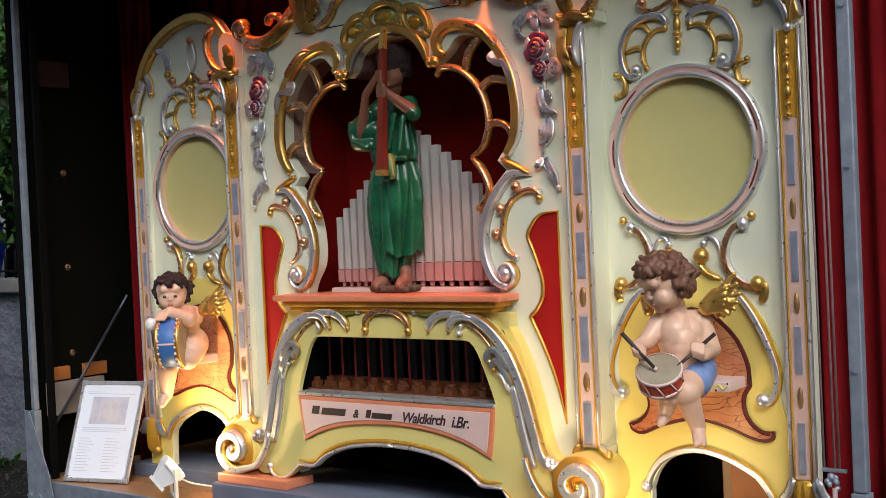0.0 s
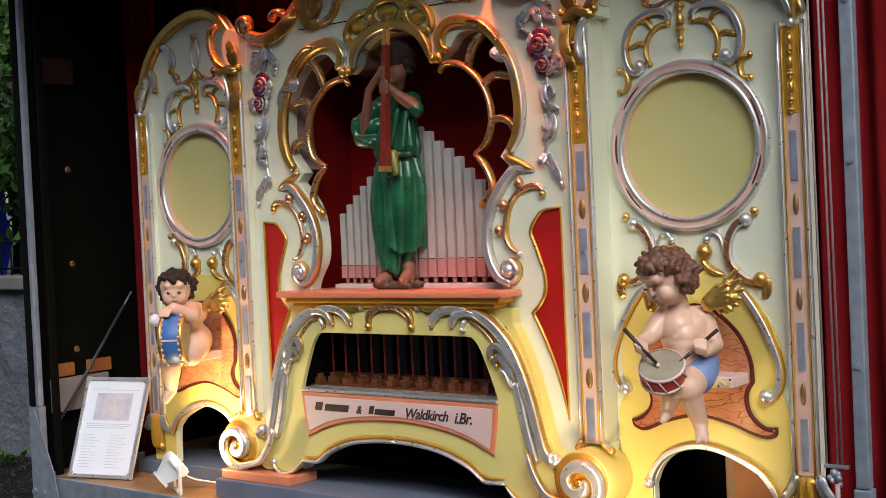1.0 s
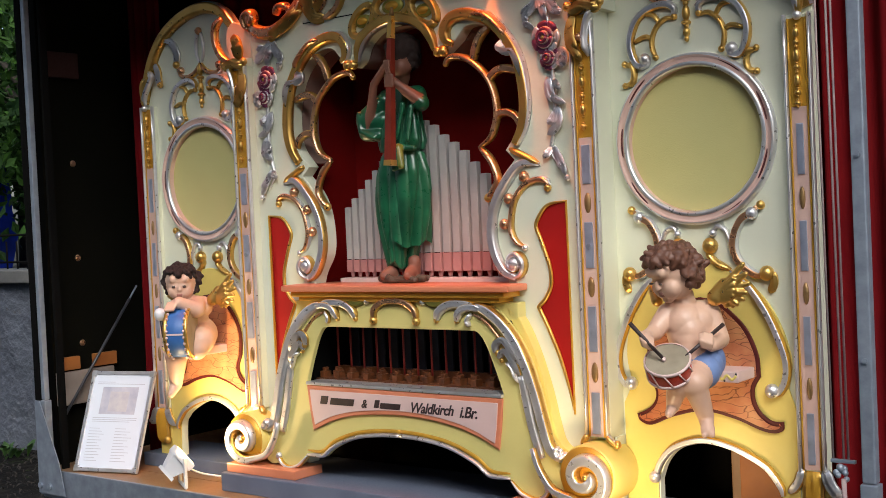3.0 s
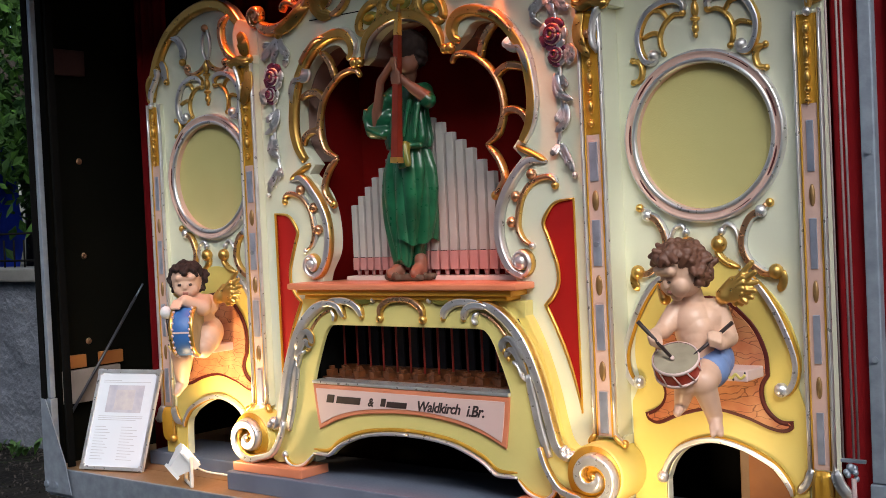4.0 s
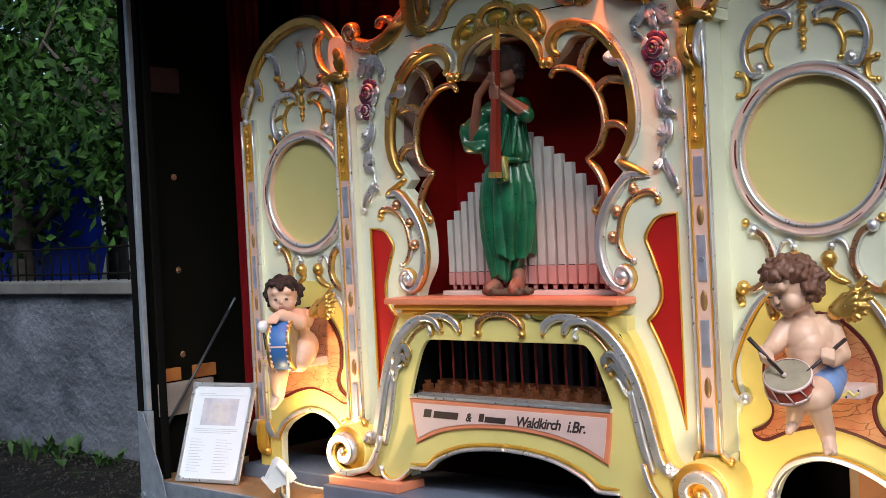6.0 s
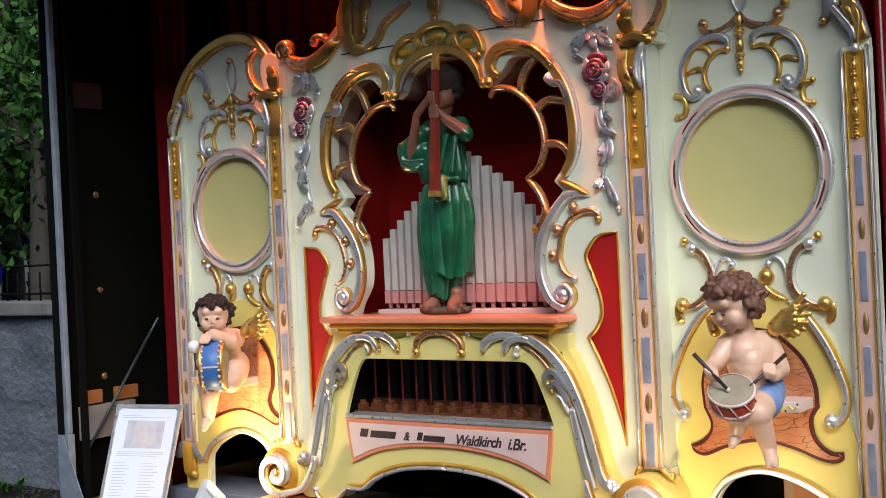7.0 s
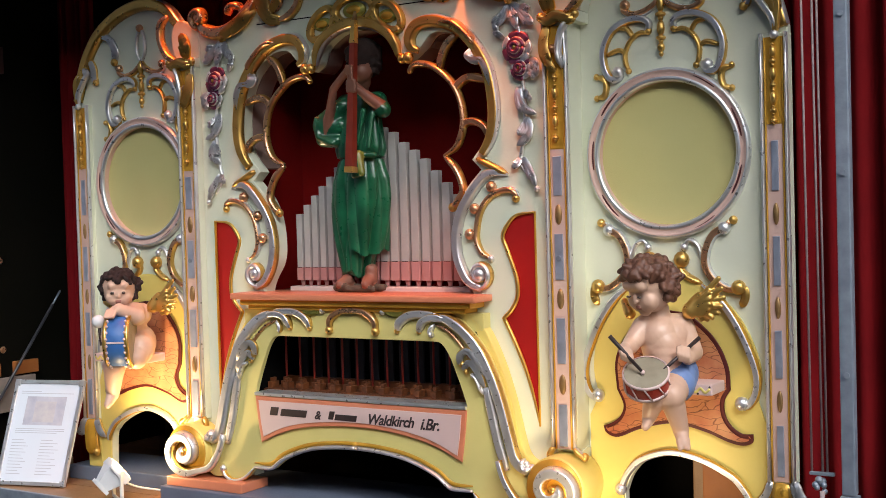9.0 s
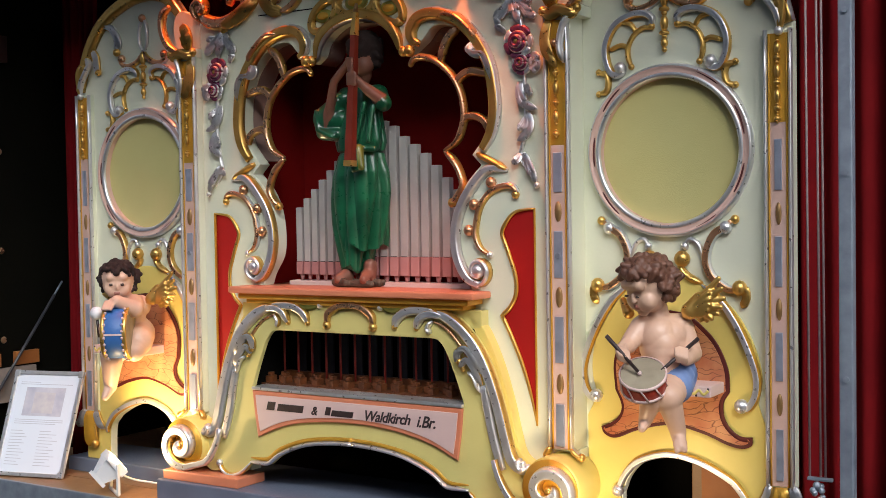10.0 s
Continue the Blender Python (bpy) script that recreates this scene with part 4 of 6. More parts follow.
# ---- the two wings ----
WX, WZ = 0.991, 1.827
wing_edge = runs([(0.737, 0.80), (0.737, 2.30)], [(0.737, 2.30), (0.775, 2.335), (0.805, 2.375), (0.850, 2.42), (0.920, 2.443), (1.0, 2.445), (1.10, 2.418), (1.19, 2.367), (1.256, 2.295), (1.295, 2.215), (1.325, 2.13)], [(1.325, 2.13), (1.325, 0.80)],
                 [(1.325, 0.80), (1.205, 0.80)], [(1.205, 0.80), (1.200, 0.925), (1.180, 0.958), (1.149, 0.983), (1.071, 1.018), (0.985, 1.030), (0.906, 1.006), (0.866, 0.968), (0.845, 0.92)], [(0.845, 0.92), (0.845, 0.80)])
# yellow paint inside the rails; below 1.125 it widens, colouring in floodlight glow
yellow_edge = runs([(0.745, 0.805), (0.745, 1.125)], [(0.745, 1.125), (0.775, 1.180)], [(0.775, 1.180), (0.760, 1.246), (0.770, 1.323), (0.813, 1.400), (0.865, 1.462), (0.93, 1.498), (0.994, 1.508), (1.06, 1.495), (1.115, 1.465), (1.175, 1.413), (1.217, 1.344), (1.242, 1.260), (1.232, 1.185)], [(1.232, 1.185), (1.252, 1.125)], [(1.252, 1.125), (1.252, 0.805)],
                   [(1.252, 0.805), (1.206, 0.805)], [(1.206, 0.805), (1.201, 0.925), (1.181, 0.960), (1.150, 0.986), (1.071, 1.021), (0.985, 1.033), (0.905, 1.009), (0.864, 0.970), (0.843, 0.92)], [(0.843, 0.92), (0.843, 0.805)])
plaque_edge = runs([(0.994, 1.415), (1.045, 1.405), (1.09, 1.372), (1.128, 1.330), (1.154, 1.270), (1.158, 1.213)], [(1.158, 1.213), (1.141, 1.185), (1.142, 1.150), (1.158, 1.122), (1.186, 1.103), (1.217, 1.103)], [(1.217, 1.103), (1.215, 1.082), (1.190, 1.072), (1.150, 1.078), (1.084, 1.101), (0.994, 1.116), (0.903, 1.097), (0.834, 1.070), (0.798, 1.078), (0.788, 1.098)],
                   [(0.788, 1.098), (0.818, 1.110), (0.842, 1.130), (0.850, 1.160), (0.832, 1.200)], [(0.832, 1.200), (0.828, 1.27), (0.848, 1.325), (0.892, 1.378), (0.940, 1.405), (0.994, 1.415)])[:-1]


def swell(loop, d):
    """The loop pushed outwards by d."""
    n, out = len(loop), []
    cx, cz = sum(p[0] for p in loop) / n, sum(p[1] for p in loop) / n
    area = sum(loop[i][0] * loop[(i + 1) % n][1] - loop[(i + 1) % n][0] * loop[i][1] for i in range(n))
    for i in range(n):
        t = Vector(loop[(i + 1) % n]) - Vector(loop[i - 1])
        t.normalize()
        out.append((loop[i][0] + t.y * d * (1 if area > 0 else -1), loop[i][1] - t.x * d * (1 if area > 0 else -1)))
    return out


plaque_inner = swell(plaque_edge, -0.011)
for s in (-1, 1):
    wing = thing("organ_wing", (s * WX, 0.08, 0.80), "cream organ wing with round cloth panel and marbled plaque", "organ wing", "organ wings")
    disc = [(WX + 0.197 * math.cos(t), WZ + 0.197 * math.sin(t)) for t in [2 * math.pi * i / 64 for i in range(64)]]
    board("wing_board", [flip(wing_edge, s), flip(disc, s)], 0.055, 0.085, CREAM, wing)
    board("yellow_panel", [flip(yellow_edge, s)], 0.048, 0.054, YELLOW, wing, "bright yellow lower panel", bevel=0.0015)
    turned("cloth_disc", [(0.0, 0.006), (0.1955, 0.006), (0.1955, 0.0)], CLOTH, wing, (s * WX, 0.0700, WZ), (radians(90), 0, 0), 64, "olive yellow cloth stretched in the ring", smooth=False)
    ring = turned("round_frame", [(0.196, -0.018), (0.195, 0.010), (0.198, 0.018), (0.206, 0.021), (0.209, 0.016), (0.211, 0.016), (0.219, 0.016), (0.221, 0.017), (0.226, 0.021), (0.231, 0.018), (0.234, 0.008), (0.234, -0.002)], (ROSE, SILVER, SILVER, SILVER, ROSE, ROSE, ROSE, ROSE, SILVER, SILVER, SILVER), wing, (s * WX, 0.054, WZ), (radians(90), 0, 0), 72, "silver and rose round frame", cap=False)
    for k in range(9):
        a0 = 2 * math.pi * (k + 0.22) / 9
        bm = bmesh.new()
        arc = [(s * WX + 0.2145 * math.cos(a0 + 0.36 * j / 8), WZ + 0.2145 * math.sin(a0 + 0.36 * j / 8)) for j in range(9)]
        sweep(bm, arc, 0.0055, 0.0015, 0.0385, "round", (0.5, 0.5), curve=False)
        part("frame_slot", bm, MAROON, wing, "dark sunk line in the frame")
    board("plaque_border", [flip(plaque_edge, s)], 0.040, 0.0475, MAROON, wing, "maroon plaque border", bevel=0.002)
    board("plaque", [flip(plaque_inner, s)], 0.036, 0.0405, MARBLE, wing, "orange marbled plaque", bevel=0.001)
    # carving above the ring
    bm = bmesh.new()
    for z, r, tall in ((2.218, 0.011, 2.2), (2.190, 0.015, 0.5), (2.180, 0.008, 1.0), (2.154, 0.011, 2.0), (2.129, 0.014, 0.5), (2.120, 0.007, 1.0), (2.104, 0.010, 1.3), (2.087, 0.0065, 1.2)):
        ball(bm, (s * 0.984, 0.046, z), r, 0, (1, 1, tall), 12)
    rod(bm, (s * 0.984, 0.046, 2.225), (s * 0.984, 0.046, 2.085), 0.005)
    part("bell_drop", bm, GOLD, wing, "gilded bell-flower drop")
    ornament("top_loop", wing, 0.055, [
        ([(0.985, 2.235), (0.966, 2.275), (0.968, 2.325), (0.985, 2.352), (1.002, 2.325), (1.004, 2.275), (0.985, 2.235)], 0.012, 0.010, "round", (0.8, 0.8), (S, S, S)),
        ([(0.985, 2.242), (1.003, 2.218), (1.035, 2.202), (1.070, 2.198), (1.095, 2.210), (1.098, 2.225)], 0.020, 0.016, "round", (0.6, 0.7), (S, C, G)),
        ([(0.985, 2.242), (0.965, 2.218), (0.933, 2.202), (0.900, 2.198), (0.877, 2.210), (0.874, 2.225)], 0.020, 0.016, "round", (0.6, 0.7), (S, C, G))],
        [(0.985, 2.355, 0.014, C), (1.092, 2.224, 0.015, C), (0.880, 2.224, 0.015, C)], "gilded loop and tendrils", s)
    for d in (-1, 1):
        at = lambda pts: [(WX - 0.008 + d * u, z) for u, z in pts]
        ornament("c_scroll", wing, 0.055, [
            (at([(0.040, 2.148), (0.036, 2.170), (0.060, 2.185), (0.100, 2.183), (0.145, 2.160), (0.170, 2.115), (0.170, 2.070), (0.152, 2.035), (0.125, 2.035), (0.118, 2.055)]), 0.022, 0.020, "groove", (0.6, 0.5), (G, S, S)),
            (at([(0.036, 2.145), (0.062, 2.148), (0.090, 2.130), (0.106, 2.100), (0.105, 2.070), (0.096, 2.050)]), 0.014, 0.014, "round", (0.6, 0.6), (G, G, G)),
            (at([(0.082, 2.138), (0.100, 2.162), (0.128, 2.168)]), 0.014, 0.012, "round", (0.8, 0.7), (G, G, G)),
            (at([(0.106, 2.100), (0.128, 2.108), (0.160, 2.098)]), 0.014, 0.012, "round", (0.8, 0.7), (G, G, G))],
            [(WX - 0.008 + d * 0.128, 2.048, 0.017, S), (WX - 0.008 + d * 0.037, 2.150, 0.010, G), (WX - 0.008 + d * 0.097, 2.050, 0.009, G)], "pierced gilded C-scroll", s)
        ornament("side_curl", wing, 0.055, [(at([(0.192, 2.040), (0.172, 2.035), (0.165, 2.015), (0.172, 1.990), (0.192, 1.985)]), 0.018, 0.016, "round", (0.6, 0.6), (G, G, G))], [(WX - 0.008 + d * 0.194, 2.042, 0.009, G), (WX - 0.008 + d * 0.194, 1.984, 0.009, G)], "small gilded curl", s)
        # carving below the ring
        ornament("rail_scroll", wing, 0.047, [
            (at([(0.100, 1.483), (0.150, 1.445), (0.190, 1.392), (0.222, 1.330), (0.246, 1.262), (0.245, 1.212), (0.226, 1.178), (0.205, 1.172)]), 0.022, 0.020, "groove", (0.3, 0.8), (A, S, S))],
            [(WX - 0.008 + d * 0.207, 1.180, 0.019, S)], "silver sweeping rail scroll", s)
        ornament("link_scroll", wing, 0.055, [
            (at([(0.182, 1.645), (0.163, 1.628), (0.135, 1.612), (0.115, 1.575), (0.112, 1.535), (0.130, 1.500), (0.165, 1.474), (0.200, 1.468)]), 0.024, 0.020, "groove", (0.6, 0.6), (S, C, G)),
            (at([(0.052, 1.582), (0.066, 1.598), (0.090, 1.585), (0.104, 1.545), (0.108, 1.515)]), 0.013, 0.012, "round", (0.7, 0.4), (S, S, S)),
            (at([(0.048, 1.550), (0.040, 1.525), (0.062, 1.502), (0.100, 1.485)]), 0.020, 0.018, "round", (0.8, 0.4), (G, G, G)),
            (at([(0.215, 1.478), (0.218, 1.450), (0.205, 1.425)]), 0.022, 0.016, "rib", (0.7, 0.2), (G, G, G))],
            [(WX - 0.008 + d * 0.166, 1.628, 0.017, S), (WX - 0.008 + d * 0.190, 1.648, 0.012, G), (WX - 0.008 + d * 0.202, 1.476, 0.020, G), (WX - 0.008 + d * 0.046, 1.548, 0.022, G), (WX - 0.008 + d * 0.052, 1.580, 0.011, S)], "gilded link scroll under the ring", s)
    # outline mouldings
    bm = bmesh.new()
    sweep(bm, flip([(1.315, 2.125), (1.288, 2.208), (1.248, 2.287), (1.185, 2.357), (1.097, 2.406), (1.0, 2.432), (0.92, 2.430), (0.858, 2.408), (0.815, 2.368), (0.782, 2.330)], s), 0.046, 0.028, 0.055, "groove", (0.8, 0.7), mi=(0, 0, 1) if s > 0 else (1, 0, 0))
    sweep(bm, flip([(0.782, 2.335), (0.760, 2.310), (0.752, 2.270), (0.765, 2.235)], s), 0.034, 0.028, 0.055, "groove", (0.6, 0.5), mi=(0, 2, 0))
    sweep(bm, flip([(1.19, 2.345), (1.14, 2.330), (1.11, 2.285), (1.12, 2.25)], s), 0.026, 0.020, 0.055, "rib", (0.4, 0.3), mi=(1, 1, 0))
    sweep(bm, flip([(1.245, 2.27), (1.225, 2.235), (1.222, 2.20), (1.212, 2.185)], s), 0.024, 0.020, 0.055, "rib", (0.4, 0.3), mi=(0, 1, 0))
    ball(bm, (s * 1.115, 0.045, 2.248), 0.014)
    ball(bm, (s * 1.214, 0.045, 2.186), 0.012)
    part("crown_moulding", bm, (GOLD, SILVER, SHELLGREEN), wing, "gold and silver crown moulding")
    bm = bmesh.new()
    sweep(bm, flip([(1.208, 0.915), (1.204, 0.935), (1.183, 0.966), (1.152, 0.993), (1.072, 1.028), (0.985, 1.040), (0.903, 1.016), (0.859, 0.976), (0.836, 0.93)], s), 0.020, 0.018, 0.047, "groove", (0.6, 0.8), mi=(0, 0, 1))
    ball(bm, (s * 0.838, 0.038, 0.930), 0.017)
    part("arch_rim", bm, (SILVER, AMBER), wing, "silver rim of the wing arch")
    col = pilaster(wing, 1.291, s, 0.040, 0.038, 0.985, 1.884, ((1.000, 1.133), (1.247, 1.372), (1.479, 1.608), (1.716, 1.846)), (1.191, 1.426, 1.661), ((1.892, 0.014), (1.918, 0.016), (1.948, 0.034), (1.980, 0.014), (2.008, 0.036), (2.040, 0.014), (2.064, 0.030)), 2.11, 0.0185)
    ornament("capital_leaf", col, 0.036, [
        ([(1.262, 2.235), (1.242, 2.218), (1.262, 2.190), (1.290, 2.150), (1.296, 2.112)], 0.020, 0.020, "groove", (0.6, 0.4), (S, S, S)),
        ([(1.294, 2.215), (1.306, 2.180), (1.302, 2.140), (1.297, 2.105)], 0.020, 0.016, "groove", (0.6, 0.4), (G, G, S)),
        ([(1.268, 2.215), (1.288, 2.185), (1.300, 2.140)], 0.022, 0.016, "rib", (0.5, 0.3), (G, G, G))], [(1.248, 2.222, 0.013, S), (1.296, 2.105, 0.012, S)], "silver and gold leaf top", s)
    ornament("pilaster_toe", col, 0.045, [([(1.262, 0.99), (1.250, 0.955), (1.225, 0.925)], 0.026, 0.020, "rib", (0.6, 0.4), (G, S, G)), ([(1.322, 0.99), (1.335, 0.955), (1.360, 0.925)], 0.030, 0.024, "rib", (0.6, 0.4), (S, S, S)), ([(1.291, 0.985), (1.291, 0.92), (1.285, 0.86)], 0.055, 0.030, "rib", (0.7, 0.6), (G, A, G))], [(1.291, 0.965, 0.012, G), (1.27, 0.87, 0.016, G)], "silvered flared toe", s)
    boxed("pilaster_foot", *sorted((s * 1.255, s * 1.327)), 0.05, 0.075, 0.813, 0.986, YELLOW, col)
    # seat of the cherub
    seat = boxed("seat_board", *sorted((s * 0.90, s * 1.145)), -0.070, 0.036, 1.212, 1.240, BLUSH, wing, "small painted seat board with spotted edge", 0.004)
    bm = bmesh.new()
    sweep(bm, [(s * (0.905 + 0.235 * k / 18), 1.225 + 0.005 * (-1) ** k) for k in range(19)], 0.007, 0.0015, -0.0702, "round", (1, 1))
    part("wave_line", bm, YELLOW, seat)
    bm = bmesh.new()
    for k in range(8):
        ball(bm, (s * (0.915 + 0.032 * k), -0.0705, 1.2335 if k % 2 else 1.2165), 0.0032, 0, (1, 0.4, 1), 6)
    part("edge_spots", bm, DARKINK, seat)

# light card and crate behind the arch of one wing
tagged(boxed("plywood_sheet", 1.02, 1.30, 0.20, 0.215, 0.8125, 1.12, ORANGEWOOD), "pale plywood sheet leaning behind the wing arch", "plywood sheet")
tagged(boxed("wooden_crate", 0.98, 1.10, 0.232, 0.40, 0.8125, 1.06, PLANK, bevel=0.004), "worn wooden crate behind the wing arch", "crate")

# ---- organ pipes in the niche ----
PIPES = [(-0.317 + 0.0325 * k, 1.698 + 0.0285 * k, 0.0112, 1.528) for k in range(8)] + [(-0.053 + 0.039 * k, (1.945, 1.965, 1.955, 1.938, 1.905, 1.880, 1.852, 1.815, 1.778, 1.742)[k], 0.0140, 1.545) for k in range(10)]
for x, top, half, mouth in PIPES:
    pipe = thing("organ_pipe", (x, 0.10, 1.450), "square grey wooden organ pipe with rose foot block", "organ pipe", "organ pipes")
    bm = bmesh.new()
    block(bm, x - half, x + half, 0.085, 0.085 + 1.7 * half, mouth, top, 0.0015)
    block(bm, x - half * 0.7, x + half * 0.7, 0.085 + 0.3 * half, 0.085 + 1.4 * half, top, top + 0.0008)
    part("tube", bm, PIPEGREY, pipe, smooth=False)
    boxed("mouth", x - half * 0.8, x + half * 0.8, 0.0838, 0.087, mouth - 0.008, mouth + 0.001, BLACK, pipe, bevel=0)
    boxed("foot_block", x - half * 1.08, x + half * 1.08, 0.083, 0.086 + 1.7 * half, 1.487, mouth - 0.0005, PIPEROSE, pipe, "rose painted foot block", 0.002)
    bm = bmesh.new()
    rod(bm, (x, 0.10, 1.4685), (x, 0.10, 1.4875), half * 0.45, half * 0.7)
    part("toe", bm, PIPEROSE, pipe)
tagged(boxed("wind_chest", -0.350, 0.350, 0.070, 0.135, 1.4485, 1.4685, BLUSH), "pale rose wind chest under the pipes", "wind chest")

# ---- carved figures ----
EYE = material("painted_eye", (0.07, 0.045, 0.04), (0.05, 0.03, 0.02), 0.3, scale=40, bump=0)
LIP = material("painted_lip", (0.46, 0.20, 0.15), (0.40, 0.16, 0.12), 0.4, scale=40, bump=0)
P = lambda x, y, z: (x, y, z)
robe = [
    (P(-0.045, 0.0, 2.03), P(0.080, 0.0, 2.03), 0.030, 0.030, 0), (P(-0.045, -0.01, 2.02), P(-0.110, -0.03, 1.965), 0.032, 0.038, 0), (P(-0.112, -0.03, 1.965), P(-0.106, -0.040, 1.925), 0.036, 0.026, 0), (P(-0.106, -0.040, 1.925), P(-0.055, -0.035, 1.915), 0.026, 0.022, 0),
    (P(-0.105, -0.03, 1.95), P(-0.05, -0.015, 1.96), 0.036, 0.034, 0), (P(-0.122, -0.056, 1.985), P(-0.108, -0.066, 1.930), 0.009, 0.009, 0), (P(-0.108, -0.066, 1.930), P(-0.060, -0.058, 1.908), 0.009, 0.008, 0), (P(0.075, 0.0, 2.03), P(0.118, -0.03, 2.00), 0.030, 0.026, 0),
    (P(0.020, -0.066, 1.872), P(0.092, -0.046, 1.866), 0.011, 0.010, 0), (P(0.030, -0.072, 1.868), P(0.036, -0.080, 1.806), 0.013, 0.009, 0), (P(0.050, -0.072, 1.868), P(0.066, -0.078, 1.812), 0.015, 0.010, 4), (P(0.036, -0.080, 1.806), P(0.068, -0.076, 1.812), 0.009, 0.008, 0),
    (P(0.046, -0.082, 1.862), P(0.050, -0.088, 1.822), 0.010, 0.007, 0), (P(0.062, -0.054, 2.00), P(0.040, -0.066, 1.90), 0.009, 0.007, 0), (P(0.086, -0.044, 1.99), P(0.080, -0.060, 1.89), 0.010, 0.008, 0), (P(0.030, -0.058, 2.01), P(0.012, -0.066, 1.89), 0.008, 0.007, 0)]
# flesh in the shade-darkened tone; the brow takes the hair's dark likewise
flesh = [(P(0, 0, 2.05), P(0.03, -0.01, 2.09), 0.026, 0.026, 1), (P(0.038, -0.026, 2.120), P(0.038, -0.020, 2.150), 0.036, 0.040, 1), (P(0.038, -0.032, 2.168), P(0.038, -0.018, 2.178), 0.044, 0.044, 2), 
         (P(-0.090, -0.045, 1.945), P(-0.040, -0.070, 2.070), 0.017, 0.013, 1), (P(-0.040, -0.070, 2.070), P(0.030, -0.085, 2.122), 0.013, 0.012, 1), (P(0.118, -0.03, 2.005), P(0.085, -0.068, 2.040), 0.022, 0.017, 1), (P(0.085, -0.068, 2.040), P(0.058, -0.095, 2.072), 0.015, 0.013, 1),
         (P(-0.045, -0.015, 1.49), P(-0.052, -0.055, 1.482), 0.022, 0.013, 1), (P(0.035, -0.015, 1.49), P(0.048, -0.055, 1.482), 0.022, 0.013, 1), (P(-0.055, 0, 1.49), P(-0.055, 0, 1.52), 0.02, 0.022, 1), (P(0.035, 0, 1.49), P(0.035, 0, 1.52), 0.02, 0.022, 1)]
for i in range(4):
    flesh += [(P(0.030 + 0.002 * i, -0.095, 2.130 - 0.011 * i), P(0.066, -0.118, 2.126 - 0.011 * i), 0.006, 0.005, 1), (P(0.072, -0.112, 2.082 - 0.010 * i), P(0.042, -0.112, 2.084 - 0.010 * i), 0.006, 0.005, 1)]
hair = [(P(0.012, -0.052, 2.178), P(0.062, -0.052, 2.178), 0.016, 0.016, 2), (P(0.036, -0.002, 2.150), P(0.036, -0.004, 2.175), 0.052, 0.050, 2)]
for k in range(44):
    z, a = -0.55 + 1.45 * k / 43, k * 2.39996
    q = math.sqrt(max(0.0, 1 - z * z))
    if math.sin(a) * q > -0.35 or z > 0.45:
        hair.append((P(0.036 + 0.050 * q * math.cos(a), -0.010 + 0.050 * q * math.sin(a), 2.150 + 0.052 * z), P(0.036 + 0.054 * q * math.cos(a + 0.3), -0.010 + 0.054 * q * math.sin(a + 0.3), 2.144 + 0.052 * z), 0.011, 0.008, 2))
for k in range(16):
    a = 2 * math.pi * k / 16
    hair.append((P(0.036 + 0.048 * math.cos(a), -0.008 + 0.040 * math.sin(a), 2.178 + 0.010 * (k % 2)), P(0.036 + 0.050 * math.cos(a + 0.2), -0.008 + 0.042 * math.sin(a + 0.2), 2.168), 0.013, 0.011, 2))
rock = [(P(-0.075, -0.005, 1.468), P(0.075, -0.005, 1.468), 0.012, 0.012, 3), (P(-0.06, -0.045, 1.467), P(0.07, -0.045, 1.467), 0.011, 0.011, 3), (P(-0.06, 0.035, 1.467), P(0.06, 0.035, 1.467), 0.011, 0.011, 3), (P(-0.08, -0.03, 1.470), P(-0.02, -0.055, 1.470), 0.013, 0.012, 3)]
BACK = Vector((-0.030, 0.038, 0.0))


def set_back(limbs):
    return [(tuple(Vector(a) + BACK), tuple(Vector(b) + BACK), *rest) for a, b, *rest in limbs]


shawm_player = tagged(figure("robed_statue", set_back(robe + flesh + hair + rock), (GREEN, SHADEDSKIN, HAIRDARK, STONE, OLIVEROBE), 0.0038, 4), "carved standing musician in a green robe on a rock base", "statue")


def robe_cloth(me, levels, sector=(0.0, 360.0), grow=1.0, n=150, rows=90, turn=0.0):
    """Adds cloth in long folds to the figure: levels of (z, x, y, half width, half depth, fold depth), over a sector of its round."""
    bm = bmesh.new()
    bm.from_mesh(me)
    table = np.array(levels)
    whole = sector[1] - sector[0] >= 360
    rings = []
    for q in np.linspace(0, len(levels) - 1, rows):
        z, cx, cy, rx, ry, amp = [float(np.interp(q, range(len(levels)), table[:, c])) for c in range(6)]
        ring = []
        for k in range(n if whole else n + 1):
            a = radians(sector[0] + (sector[1] - sector[0]) * k / n)
            fall = (1.87 - z) * 4.2
            deep = 0.70 * (1 - abs(math.sin(2.5 * a + 1.2 * fall + 0.5 * math.sin(2 * a) + turn)) ** 0.6) + 0.30 * (1 - abs(math.sin(5.5 * a - 0.9 * fall + 1.0 + turn)) ** 0.8) + 0.25 * math.sin(2 * a + 6 * z)
            r = grow * (1 - 1.5 * amp * (deep - 0.30))
            hem = (0.010 * math.sin(3 * a + 0.8) + 0.004 * math.sin(7 * a)) * max(0.0, 1 - q / 1.5)
            ring.append(bm.verts.new((cx + BACK.x + rx * r * math.cos(a), cy + BACK.y + ry * r * math.sin(a), raised(z + hem))))
        rings.append(ring)
    for a, b in zip(rings, rings[1:]):
        for k in range(n):
            f = bm.faces.new((a[k], a[(k + 1) % len(a)], b[(k + 1) % len(a)], b[k]))
            f.smooth, f.material_index = True, 0
    if whole:
        bm.faces.new(rings[0][::-1]).material_index = 0
    bm.to_mesh(me)
    bm.free()


